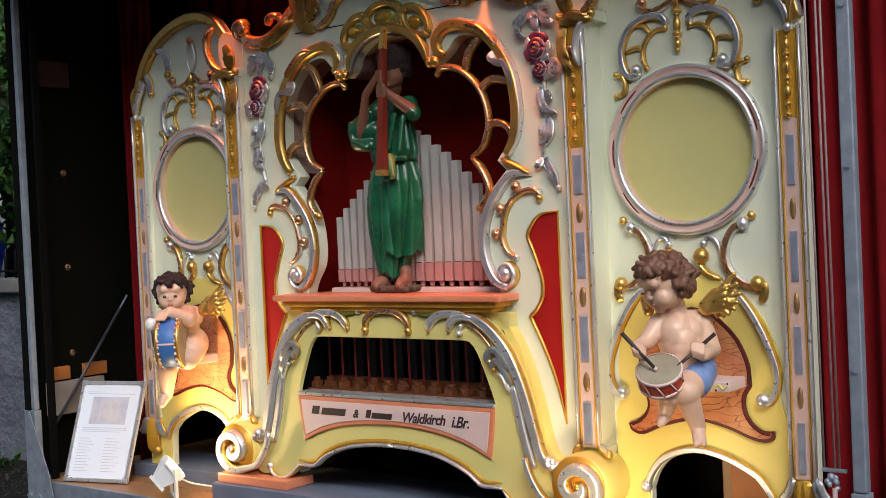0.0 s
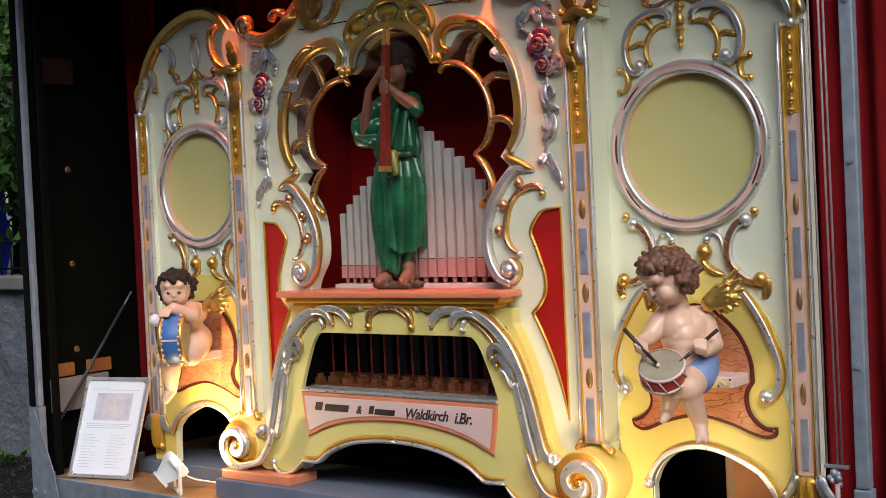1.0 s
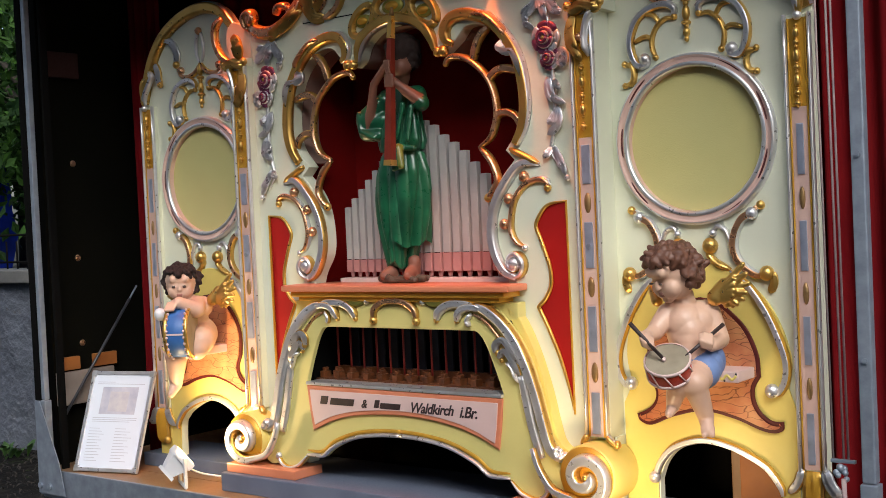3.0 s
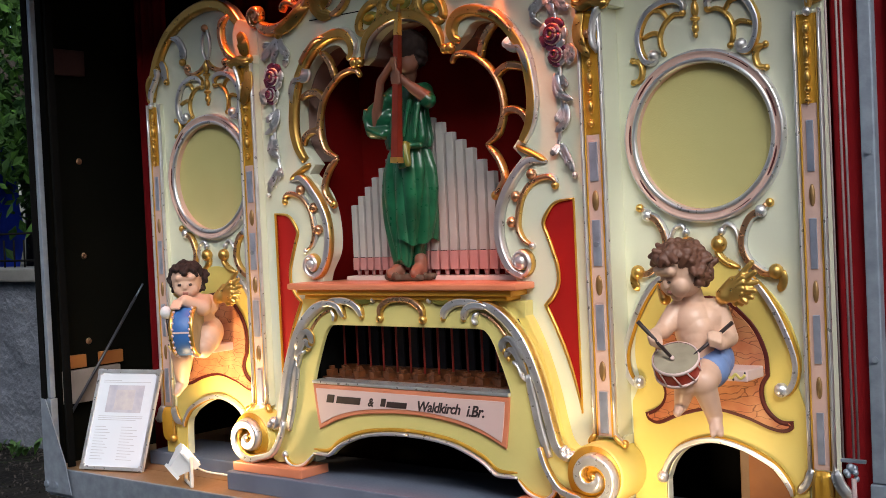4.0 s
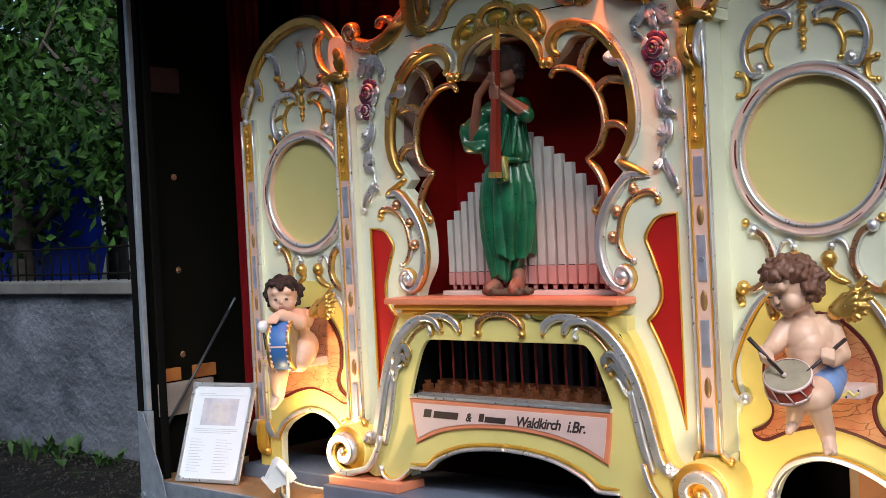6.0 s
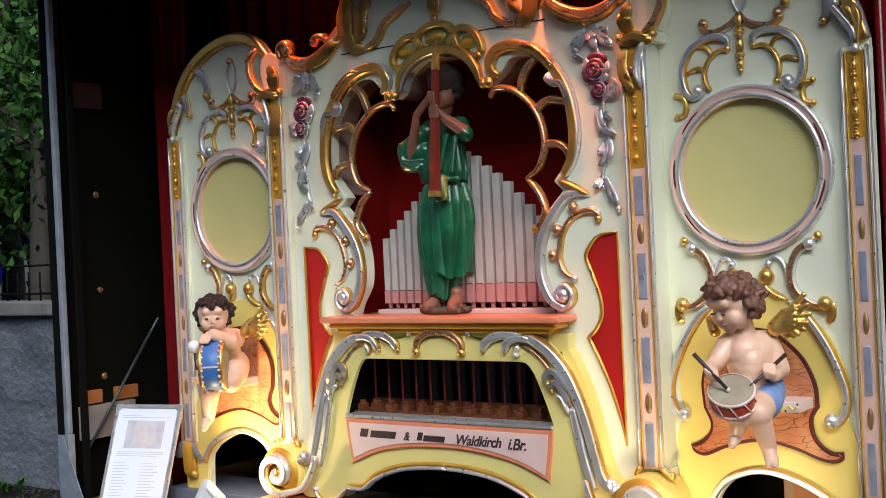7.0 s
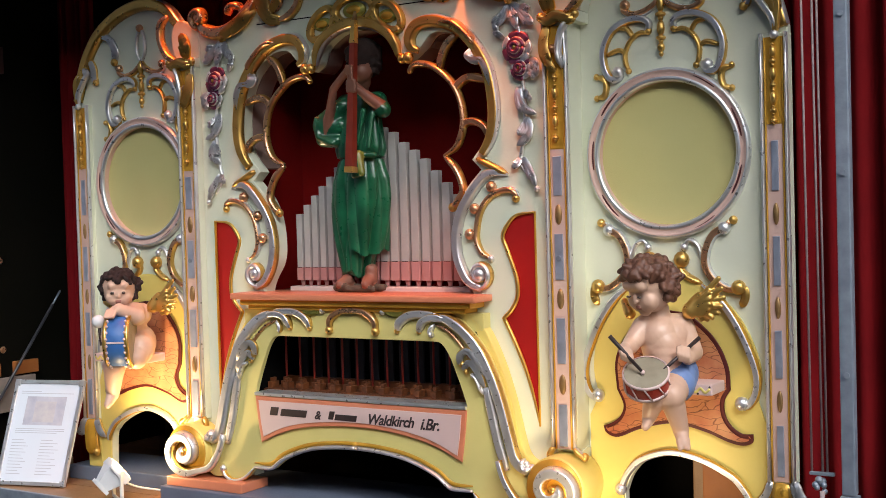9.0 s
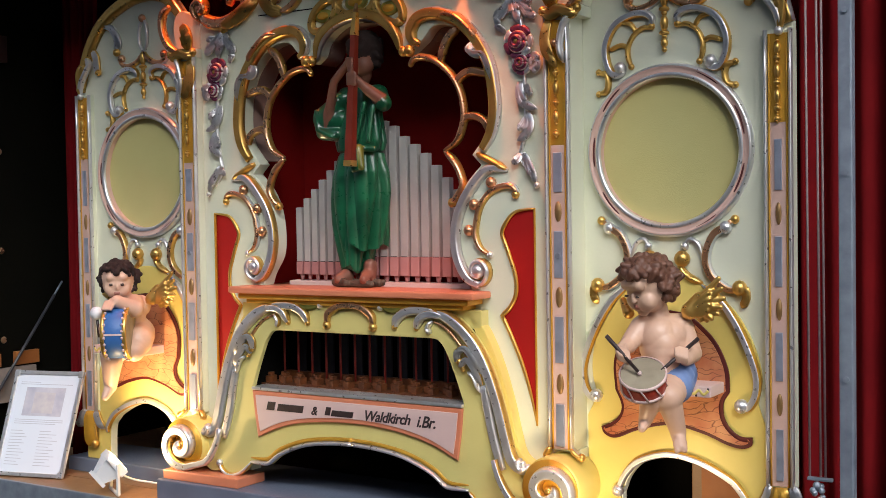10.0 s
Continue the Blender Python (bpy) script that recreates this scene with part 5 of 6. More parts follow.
robe_cloth(shawm_player.data, [(1.508, -0.016, 0.0, 0.044, 0.034, 0.34), (1.56, -0.014, 0.0, 0.055, 0.040, 0.34), (1.64, -0.012, 0.0, 0.071, 0.048, 0.30), (1.72, -0.008, 0.0, 0.082, 0.054, 0.26), (1.79, -0.003, 0.0, 0.085, 0.056, 0.22), (1.848, 0.003, 0.0, 0.076, 0.050, 0.14),
                               (1.860, 0.005, 0.0, 0.070, 0.046, 0.06), (1.864, 0.006, 0.0, 0.078, 0.054, 0.18), (1.89, 0.007, 0.0, 0.082, 0.058, 0.26), (1.96, 0.011, 0.0, 0.070, 0.050, 0.24), (2.02, 0.016, 0.0, 0.066, 0.042, 0.14), (2.05, 0.018, 0.0, 0.046, 0.032, 0.05), (2.062, 0.018, 0.0, 0.022, 0.020, 0.0)])
# the overskirt, gathered at the belt
robe_cloth(shawm_player.data, [(1.575, 0.008, 0.0, 0.066, 0.052, 0.34), (1.64, 0.006, 0.0, 0.075, 0.057, 0.30), (1.74, 0.004, 0.0, 0.086, 0.061, 0.26), (1.80, 0.003, 0.0, 0.087, 0.061, 0.20), (1.856, 0.005, 0.0, 0.075, 0.050, 0.10)], (-100.0, 40.0), 1.06, 90, 60, 0.7)

bm = bmesh.new()
rod(bm, (0.0180, -0.0740, 1.832), (0.0320, -0.0600, 2.195), 0.0185, 0.0125, 4)
part_wood = mesh_of("flute_body", bm, material("red_brown_flute", (0.24, 0.030, 0.014), (0.17, 0.020, 0.010), 0.45, scale=20), False)
flute = thing("wooden_flute", (0.0180, -0.0740, 1.815), "long red-brown square flute with gold ends held by the statue", "flute")
link("flute_body", part_wood, flute)
for a, b, r0, r1 in (((0.0175, -0.0745, 1.815), (0.0180, -0.0740, 1.832), 0.0215, 0.0205), ((0.0320, -0.0600, 2.195), (0.0360, -0.0570, 2.262), 0.0140, 0.0100)):
    bm = bmesh.new()
    rod(bm, a, b, r0, r1, 4)
    part("gold_end", bm, GOLD, flute, "gilded end cap", smooth=False)
bm = bmesh.new()
rod(bm, (0.0360, -0.0570, 2.262), (0.0380, -0.0560, 2.288), 0.009, 0.004, 8)
part("mouthpiece", bm, OVAL, flute)


def head(c, face, r, skin, locks, eye, lip, seed, n=170):
    """A child's head that looks along face: cheeks, chin, nose, eyes, lips and locks of hair."""
    rng, c, f = random.Random(seed), Vector(c), Vector(face).normalized()
    side = f.cross(Vector((0, 0, 1))).normalized()
    up = side.cross(f)

    def at(a, b, d):
        return tuple(c + side * (a * r) + up * (b * r) + f * (d * r))
    out = [(at(0, -0.12, 0.06), at(0, 0.22, -0.05), r * 0.93, r, skin), (at(-0.42, -0.36, 0.52), at(-0.30, -0.46, 0.56), r * 0.40, r * 0.38, skin), (at(0.42, -0.36, 0.52), at(0.30, -0.46, 0.56), r * 0.40, r * 0.38, skin),
           (at(-0.05, -0.80, 0.62), at(0.05, -0.80, 0.62), r * 0.24, r * 0.24, skin), (at(0, -0.24, 0.98), at(0, 0.02, 0.92), r * 0.085, r * 0.06, skin), (at(-0.06, -0.27, 0.95), at(0.06, -0.27, 0.95), r * 0.075, r * 0.075, skin),
           (at(-0.12, -0.53, 0.91), at(0.12, -0.53, 0.91), r * 0.055, r * 0.055, lip), (at(-0.08, -0.61, 0.88), at(0.08, -0.61, 0.88), r * 0.06, r * 0.06, lip), (at(-0.42, 0.40, 0.72), at(0.42, 0.40, 0.72), r * 0.26, r * 0.26, skin)]
    for q in (-1, 1):
        out.append((at(q * 0.36 - 0.06, -0.03, 0.950), at(q * 0.36 + 0.06, -0.03, 0.950), r * 0.065, r * 0.065, eye))
    for k in range(n):
        z = -0.62 + 1.62 * (k + 0.5) / n
        a = k * 2.39996
        q = math.sqrt(max(0, 1 - z * z))
        d = Vector((q * math.cos(a), q * math.sin(a), z))
        if d.dot(f) > 0.12 and d.dot(up) < 0.56 + 0.10 * math.sin(9 * a):
            continue
        p = c + up * (r * 0.16) + d * r * (1.00 + 0.08 * (k % 3))
        e = p + Vector((rng.uniform(-1, 1), rng.uniform(-0.5, 0.5), rng.uniform(-1, 0.6))) * r * 0.30
        out.append((tuple(p), tuple(e), r * rng.uniform(0.15, 0.24), r * rng.uniform(0.09, 0.15), locks))
    return out


def swung(limbs, cx, cy, degrees, dx=0.0, dy=0.0, k=1.0):
    """Limbs turned about an upright axis and shifted."""
    c, s = math.cos(radians(degrees)), math.sin(radians(degrees))

    def go(p):
        x, y = (p[0] - cx) * k, (p[1] - cy) * k
        return (cx + x * c - y * s + dx, cy + x * s + y * c + dy, p[2])
    return [(go(a), go(b), *rest) for a, b, *rest in limbs]


def prouder(limbs, k=1.22):
    """Limbs drawn out from the plane of the wing."""
    return [((a[0], 0.04 + (a[1] - 0.04) * k, a[2]), (b[0], 0.04 + (b[1] - 0.04) * k, b[2]), *rest) for a, b, *rest in limbs]


def shorter(limbs, z=1.25, k=0.86):
    """Limbs with what hangs below z drawn up."""
    lift = lambda p: (p[0], p[1], p[2] if p[2] > z else z + (p[2] - z) * k)
    return [(lift(a), lift(b), ra * 0.88, rb * 0.88, *rest) for a, b, ra, rb, *rest in limbs]


# cherub with a small drum
skin = [(P(0.985, -0.09, 1.43), P(0.99, -0.085, 1.40), 0.032, 0.036, 0), (P(0.945, -0.085, 1.385), P(1.050, -0.085, 1.385), 0.038, 0.038, 0), (P(0.985, -0.095, 1.365), P(1.005, -0.09, 1.29), 0.060, 0.062, 0), (P(1.025, -0.090, 1.365), P(1.02, -0.085, 1.29), 0.052, 0.058, 0),
        (P(0.972, -0.116, 1.366), P(1.024, -0.112, 1.366), 0.027, 0.027, 0), (P(1.000, -0.112, 1.345), P(1.002, -0.118, 1.280), 0.050, 0.048, 0),
        (P(0.935, -0.09, 1.385), P(0.895, -0.115, 1.345), 0.033, 0.026, 0), (P(0.895, -0.115, 1.345), P(0.872, -0.165, 1.338), 0.025, 0.018, 0), (P(0.874, -0.180, 1.342), P(0.872, -0.200, 1.336), 0.019, 0.016, 0),
        (P(1.062, -0.085, 1.382), P(1.092, -0.105, 1.320), 0.035, 0.028, 0), (P(1.092, -0.105, 1.320), P(1.066, -0.165, 1.312), 0.027, 0.020, 0), (P(1.060, -0.165, 1.320), P(1.050, -0.184, 1.326), 0.019, 0.016, 0),
        (P(1.000, -0.10, 1.262), P(0.960, -0.185, 1.218), 0.046, 0.038, 0), (P(0.960, -0.185, 1.215), P(0.942, -0.155, 1.150), 0.034, 0.020, 0), (P(0.942, -0.155, 1.148), P(0.930, -0.180, 1.132), 0.019, 0.012, 0),
        (P(1.045, -0.10, 1.262), P(1.010, -0.195, 1.222), 0.050, 0.042, 0), (P(1.010, -0.195, 1.218), P(1.040, -0.165, 1.118), 0.038, 0.024, 0), (P(1.040, -0.165, 1.112), P(1.045, -0.195, 1.082), 0.023, 0.016, 0), (P(1.034, -0.190, 1.090), P(1.034, -0.203, 1.072), 0.012, 0.009, 0), (P(1.053, -0.190, 1.090), P(1.056, -0.203, 1.072), 0.012, 0.009, 0)]
for i in range(4):
    skin += [(P(0.856 + 0.011 * i, -0.206, 1.352 - 0.005 * i), P(0.859 + 0.011 * i, -0.220, 1.338 - 0.005 * i - 0.003 * (i == 1)), 0.0068, 0.0064, 0), (P(0.859 + 0.011 * i, -0.220, 1.338 - 0.005 * i), P(0.862 + 0.009 * i, -0.212, 1.322 - 0.004 * i), 0.0064, 0.0052, 0), (P(1.034 + 0.0105 * i, -0.192, 1.342 - 0.002 * abs(i - 1)), P(1.033 + 0.0105 * i, -0.208, 1.328 - 0.003 * i), 0.0068, 0.0064, 0), (P(1.033 + 0.0105 * i, -0.208, 1.328 - 0.003 * i), P(1.036 + 0.0085 * i, -0.200, 1.312 - 0.002 * i), 0.0064, 0.0052, 0)]
shorts = [(P(1.000, -0.090, 1.262), P(0.990, -0.13, 1.248), 0.054, 0.050, 2), (P(1.045, -0.085, 1.265), P(1.035, -0.14, 1.245), 0.060, 0.053, 2)]
feathers = [(P(1.075, -0.058, 1.425), P(1.098, -0.052, 1.455), 0.022, 0.018, 3)]
for i in range(8):
    a, far = radians(48 - 17 * i), 0.088 - 0.007 * i
    feathers.append((P(1.088, -0.056, 1.440), P(1.088 + far * math.cos(a), -0.046 - 0.006 * (i % 2), 1.440 + far * math.sin(a)), 0.012, 0.007, 3))
    feathers.append((P(1.085, -0.064, 1.438), P(1.085 + far * 0.6 * math.cos(a - 0.15), -0.062, 1.438 + far * 0.6 * math.sin(a - 0.15)), 0.009, 0.006, 3))
feathers += [(P(0.905, -0.055, 1.415), P(0.885, -0.045, 1.445), 0.016, 0.010, 3)]
tagged(figure("drummer_cherub", prouder(shorter(swung(skin + shorts, 1.0, -0.06, 30, 0.014, 0.01, 0.80)) + swung(feathers, 1.0, -0.06, 0, 0.02) + head((1.008, -0.105, 1.488), (-0.40, -0.84, -0.36), 0.060, 0, 1, 4, 5, 3)), (SKIN, HAIRBROWN, SHORTS, GOLD, EYE, LIP), 0.0026, 6), "carved brown-haired cherub in blue shorts with gold wings on a seat", "cherub statue")

drum = thing("snare_drum", (1.026, -0.245, 1.22), "small red drum with pale skin on the cherub's lap", "drum")
tilt = Euler((radians(36), radians(-10), radians(30)))
turned("shell", [(0.055, -0.026), (0.057, -0.024), (0.057, 0.018), (0.055, 0.020)], DRUMRED, drum, (1.026, -0.222, 1.270), tilt, 32, "red painted shell")
for z in (-0.024, 0.018):
    turned("hoop", [(0.056, z - 0.004), (0.060, z - 0.003), (0.060, z + 0.004), (0.056, z + 0.005)], BLUSH, drum, (1.026, -0.222, 1.270), tilt, 32, "pale hoop", cap=False)
turned("drum_skin", [(0.0, 0.0215), (0.055, 0.0215), (0.056, 0.018)], DRUMSKIN, drum, (1.026, -0.222, 1.270), tilt, 32, "brownish stretched skin", smooth=False)
for k in range(10):
    a, b = 2 * math.pi * k / 10, 2 * math.pi * (k + 0.5) / 10
    bm = bmesh.new()
    rod(bm, (0.059 * math.cos(a), 0.059 * math.sin(a), 0.018), (0.059 * math.cos(b), 0.059 * math.sin(b), -0.023), 0.0022, n=6)
    link("cord", mesh_of("cord", bm, BLUSH), drum, "", (1.026, -0.222, 1.270), tilt)
for a, b in (((0.956, -0.287, 1.378), (1.026, -0.246, 1.288)), ((1.130, -0.115, 1.362), (1.058, -0.224, 1.280))):
    stick = thing("drumstick", b, "black wooden drumstick held by the cherub", "drumstick", "drumsticks")
    bm = bmesh.new()
    rod(bm, a, b, 0.0055, 0.0042, 8)
    part("shaft", bm, DARKINK, stick)
    bm = bmesh.new()
    ball(bm, b, 0.0062, 0)
    part("tip", bm, BLUSH, stick, "worn pale tip")

# cherub with a bass drum
skin = [(P(-0.975, -0.11, 1.42), P(-0.965, -0.10, 1.385), 0.034, 0.040, 0), (P(-1.005, -0.10, 1.37), P(-0.915, -0.095, 1.38), 0.036, 0.038, 0), (P(-0.955, -0.10, 1.36), P(-0.945, -0.085, 1.28), 0.058, 0.060, 0),
        (P(-0.925, -0.085, 1.285), P(-0.915, -0.150, 1.270), 0.060, 0.050, 0), (P(-0.915, -0.150, 1.270), P(-0.925, -0.185, 1.240), 0.046, 0.036, 0), (P(-0.920, -0.19, 1.232), P(-0.955, -0.195, 1.228), 0.024, 0.016, 0),
        (P(-0.985, -0.10, 1.270), P(-1.000, -0.185, 1.220), 0.048, 0.040, 0), (P(-1.000, -0.185, 1.215), P(-1.012, -0.150, 1.130), 0.038, 0.024, 0), (P(-1.012, -0.150, 1.122), P(-1.028, -0.172, 1.090), 0.022, 0.013, 0)]
arms = [(P(-0.905, -0.095, 1.388), P(-0.842, -0.150, 1.378), 0.034, 0.029, 0), (P(-0.842, -0.150, 1.378), P(-0.862, -0.205, 1.404), 0.028, 0.020, 0), (P(-0.865, -0.208, 1.406), P(-0.878, -0.214, 1.402), 0.021, 0.018, 0)]
for i in range(4):
    arms.append((P(-0.866 - 0.008 * i, -0.222 - 0.004 * i, 1.404), P(-0.858 - 0.008 * i, -0.244 - 0.004 * i, 1.384), 0.0075, 0.006, 0))
feathers = [(P(-0.885, -0.07, 1.405), P(-0.865, -0.06, 1.435), 0.022, 0.018, 2)]
for i in range(8):
    a, far = radians(50 - 17 * i), 0.092 - 0.007 * i
    feathers.append((P(-0.870, -0.064, 1.420), P(-0.870 + far * math.cos(a), -0.054 - 0.006 * (i % 2), 1.420 + far * math.sin(a)), 0.012, 0.007, 2))
    feathers.append((P(-0.872, -0.072, 1.418), P(-0.872 + far * 0.6 * math.cos(a - 0.15), -0.070, 1.418 + far * 0.6 * math.sin(a - 0.15)), 0.009, 0.006, 2))
feathers += [(P(-1.05, -0.08, 1.41), P(-1.085, -0.075, 1.42), 0.016, 0.010, 2)]
tagged(figure("cymbal_cherub", swung(skin, -0.955, -0.075, 40) + arms + [(P(-0.930, -0.220, 1.318), P(-0.926, -0.220, 1.308), 0.017, 0.016, 0), (P(-0.985, -0.115, 1.345), P(-0.930, -0.218, 1.316), 0.024, 0.017, 0)] + swung(feathers, -0.955, -0.075, 8, 0.03) + head((-0.950, -0.125, 1.462), (0.66, -0.74, -0.08), 0.054, 0, 1, 3, 4, 5), (SKIN, HAIRDARK, GOLD, EYE, LIP), 0.0028, 4), "carved dark-haired cherub with gold wings embracing a blue drum", "cherub statue")

bass = thing("bass_drum", (-0.910, -0.207, 1.215), "blue bass drum with a corded gold hoop on the cherub's lap", "drum")
turn = Euler((0, radians(90), radians(34)))
at = (-0.882, -0.188, 1.304)
turned("shell", [(0.086, -0.034), (0.088, -0.032), (0.088, 0.032), (0.086, 0.034)], DRUMBLUE, bass, at, turn, 40, "bright blue shell")
for z in (-0.036, 0.036):
    turned("hoop", [(0.085, z - 0.007), (0.091, z - 0.006), (0.091, z + 0.006), (0.085, z + 0.007)], GOLD, bass, at, turn, 40, "gold hoop", cap=False)
    turned("drum_skin", [(0.0, z * 1.12), (0.086, z * 1.12), (0.086, z)], DRUMSKIN, bass, at, turn, 40, "tan drum skin", smooth=False)
bead = bmesh.new()
ball(bead, (0, 0, 0), 0.0052, n=6)
bead_me = mesh_of("cord_knot", bead, BLUSH)
rot = turn.to_matrix()
for z in (-0.030, 0.030):
    for k in range(26):
        a = 2 * math.pi * k / 26
        link("cord_knot", bead_me, bass, "", Vector(at) + rot @ Vector((0.089 * math.cos(a), 0.089 * math.sin(a), z)))
bm = bmesh.new()
block(bm, -0.003, 0.003, -0.0905, -0.087, -0.033, 0.033)
part_ob = link("shell_band", mesh_of("shell_band", bm, BLUSH, False), bass, "pale band across the shell", at, turn)
mallet = thing("drum_mallet", (-0.930, -0.232, 1.30), "white felt drum mallet in the cherub's hand", "mallet")
bm = bmesh.new()
rod(bm, (-0.930, -0.232, 1.290), (-0.934, -0.236, 1.355), 0.005)
part("handle", bm, DARKINK, mallet)
bm = bmesh.new()
ball(bm, (-0.935, -0.237, 1.368), 0.022, n=16)
part("felt_head", bm, WHITE, mallet, "white round head")

# ---- trailer front: posts, flap, ropes, curtains ----
def post(name, x, y, w, label, deep=0.06):
    root = thing(name, (x, y, DECK), label, "post")
    bm = bmesh.new()
    block(bm, x - w / 2, x + w / 2, y - deep / 2, y + deep / 2, 1.03, TOP, 0.004)
    part("upright", bm, GALV, root, smooth=False)
    bm = bmesh.new()
    block(bm, x - w / 2 - 0.004, x + w / 2 + 0.004, y - deep / 2 - 0.004, y + deep / 2 + 0.004, DECK, 1.028, 0.003)
    part("socket", bm, GALV, root, "dull steel socket", smooth=False)
    return root


left_post = post("steel_post", -1.711, -0.20, 0.022, "narrow galvanised steel corner post of the trailer", 0.024)
boxed("rubber_seal", -1.761, -1.725, -0.215, -0.18, DECK, TOP, BLACK, left_post, "black rubber seal")
boxed("rear_rail", -1.676, -1.661, -0.17, -0.14, DECK, TOP, BLACK, left_post, "dark rear rail")
right_post = post("steel_post", 1.520, -0.211, 0.032, "galvanised steel post standing before a red curtain", 0.03)
for k, z in enumerate((1.3, 1.75, 2.1)):
    bm = bmesh.new()
    rod(bm, (1.521, -0.232, z), (1.521, -0.229, z), 0.007, n=10)
    part("rivet", bm, GALV, right_post, smooth=False)

flap = thing("steel_flap", (-1.68, -0.22, DECK - 0.1), "folded sheet steel flap at the deck corner", "flap")
bm = bmesh.new()
vs = [bm.verts.new(p) for p in ((-1.735, -0.235, 1.03), (-1.705, -0.235, 1.03), (-1.595, -0.235, 0.80), (-1.565, -0.235, 0.68), (-1.735, -0.235, 0.68))]
bm.faces.new(vs)
ext = bmesh.ops.extrude_face_region(bm, geom=list(bm.faces))
for v in [e for e in ext["geom"] if isinstance(e, bmesh.types.BMVert)]:
    v.co.y += 0.004
part("plate", bm, GALV, flap, smooth=False)
for k in range(2):
    bm = bmesh.new()
    rod(bm, (-1.72 + 0.06 * k, -0.243, 0.71), (-1.72 + 0.06 * k, -0.235, 0.71), 0.012, n=8)
    part("bolt", bm, GALV, flap, smooth=False)
tagged(boxed("deck_edge", -1.74, 1.93, -0.214, -0.2005, 0.66, DECK + 0.004, GALV, bevel=0.003), "galvanised edge rail of the trailer deck", "edge rail", kind="structure")
strut = thing("gas_strut", (-1.70, -0.10, 0.95), "thin dark gas strut slanting across the side wall", "strut")
bm = bmesh.new()
rod(bm, (-1.70, -0.13, 0.95), (-1.70, 0.22, 1.38), 0.006)
part("cylinder", bm, material("dark_strut_paint", (0.06, 0.06, 0.07), (0.04, 0.04, 0.045), 0.4, scale=20), strut)
bm = bmesh.new()
rod(bm, (-1.70, 0.22, 1.38), (-1.70, 0.26, 1.43), 0.004)
part("piston", bm, GALV, strut)
bolt_bm = bmesh.new()
rod(bolt_bm, (0, 0, 0), (0.006, 0, 0), 0.014, 0.010, 12)
bolt_me = mesh_of("wall_bolt", bolt_bm, COPPER, False)
side = bpy.data.objects["wall_side"]
for z in (1.222, 1.558, 1.928, 2.29):
    link("wall_bolt", bolt_me, side, "copper coloured bolt head", (-1.75, 0.012, z))
for y0, y1 in ((-0.11, -0.02), (0.05, 0.16)):
    tagged(boxed("orange_plank", -1.748, -1.725, y0, y1, 1.125, 1.175, ORANGEWOOD), "short orange wooden batten on the side wall", "batten", "battens")
tagged(boxed("white_board", -1.748, -1.72, -0.125, 0.14, 0.99, 1.118, material("dull_pale_board", (0.36, 0.29, 0.25), (0.26, 0.21, 0.18), 0.7, scale=9)), "pale painted board along the side wall", "board")
tagged(boxed("red_box", -1.748, -1.73, -0.115, 0.05, 2.26, 2.36, material("dull_red_box_paint", (0.035, 0.008, 0.006), (0.02, 0.005, 0.004), 0.7, scale=9)), "dark red box on the side wall", "box")

curtain("curtain", (-1.59, 0.20), (-1.345, 0.165), DECK + 0.01, TOP, 5, 0.022, "dark red velvet curtain beside the organ")
curtain("curtain", (-1.45, 0.45), (1.40, 0.45), 2.36, TOP, 26, 0.03, "dark red velvet curtain hanging behind the organ crest")
curtain("curtain", (1.29, 0.118), (1.945, 0.05), DECK + 0.01, TOP, 9, 0.028, "red velvet curtain beside the organ")

for x, top in ((1.430, 1.422), (1.455, 1.446), (1.466, 1.457)):
    rope = thing("rope", (x, -0.20, 1.07), "thin pale rope hanging beside the steel post", "rope", "ropes")
    bm = bmesh.new()
    rod(bm, (x, -0.20, 1.075), (top, -0.20, TOP), 0.0028, n=6)
    part("strand", bm, ROPE, rope)
cleat = thing("rope_knot", (1.453, -0.20, 0.98), "knotted rope end on a small steel cleat", "knot")
bm = bmesh.new()
rng = random.Random(2)
for k in range(9):
    ball(bm, (1.448 + rng.uniform(-0.010, 0.010), -0.20 + rng.uniform(-0.008, 0.008), 1.048 + rng.uniform(-0.022, 0.018)), rng.uniform(0.007, 0.010), n=8)
part("knot", bm, GALV, cleat)
bm = bmesh.new()
block(bm, 1.425, 1.483, -0.206, -0.194, 1.066, 1.074, 0.002)
part("cleat_bar", bm, GALV, cleat, smooth=False)
bm = bmesh.new()
rod(bm, (1.453, -0.20, 1.03), (1.458, -0.20, 0.80), 0.006)
part("rope_tail", bm, ROPE, cleat)

# ---- notice board, leaning on the deck ----
notice = thing("notice_board", (-1.44, -0.137, DECK), "silver snap-frame notice board with a printed sheet leaning on the deck", "notice board")
right = Vector((0.303, 0.082, 0.0)).normalized()
up = Vector((0.006, 0.112, 0.362)).normalized()
out = right.cross(up)
place = Matrix.Translation((-1.440, -0.137, DECK + 0.004)) @ Matrix((right, up, out)).transposed().to_4x4()
NW, NH = 0.148, 0.378


def on_notice(name, boxes, mats, label="", parent=None, bevel=0.0):
    bm = bmesh.new()
    for x0, x1, z0, z1, d0, d1 in boxes:
        block(bm, x0, x1, z0, z1, d0, d1, bevel)
    bmesh.ops.transform(bm, matrix=place, verts=bm.verts)
    return part(name, bm, mats, parent or notice, label, smooth=False)


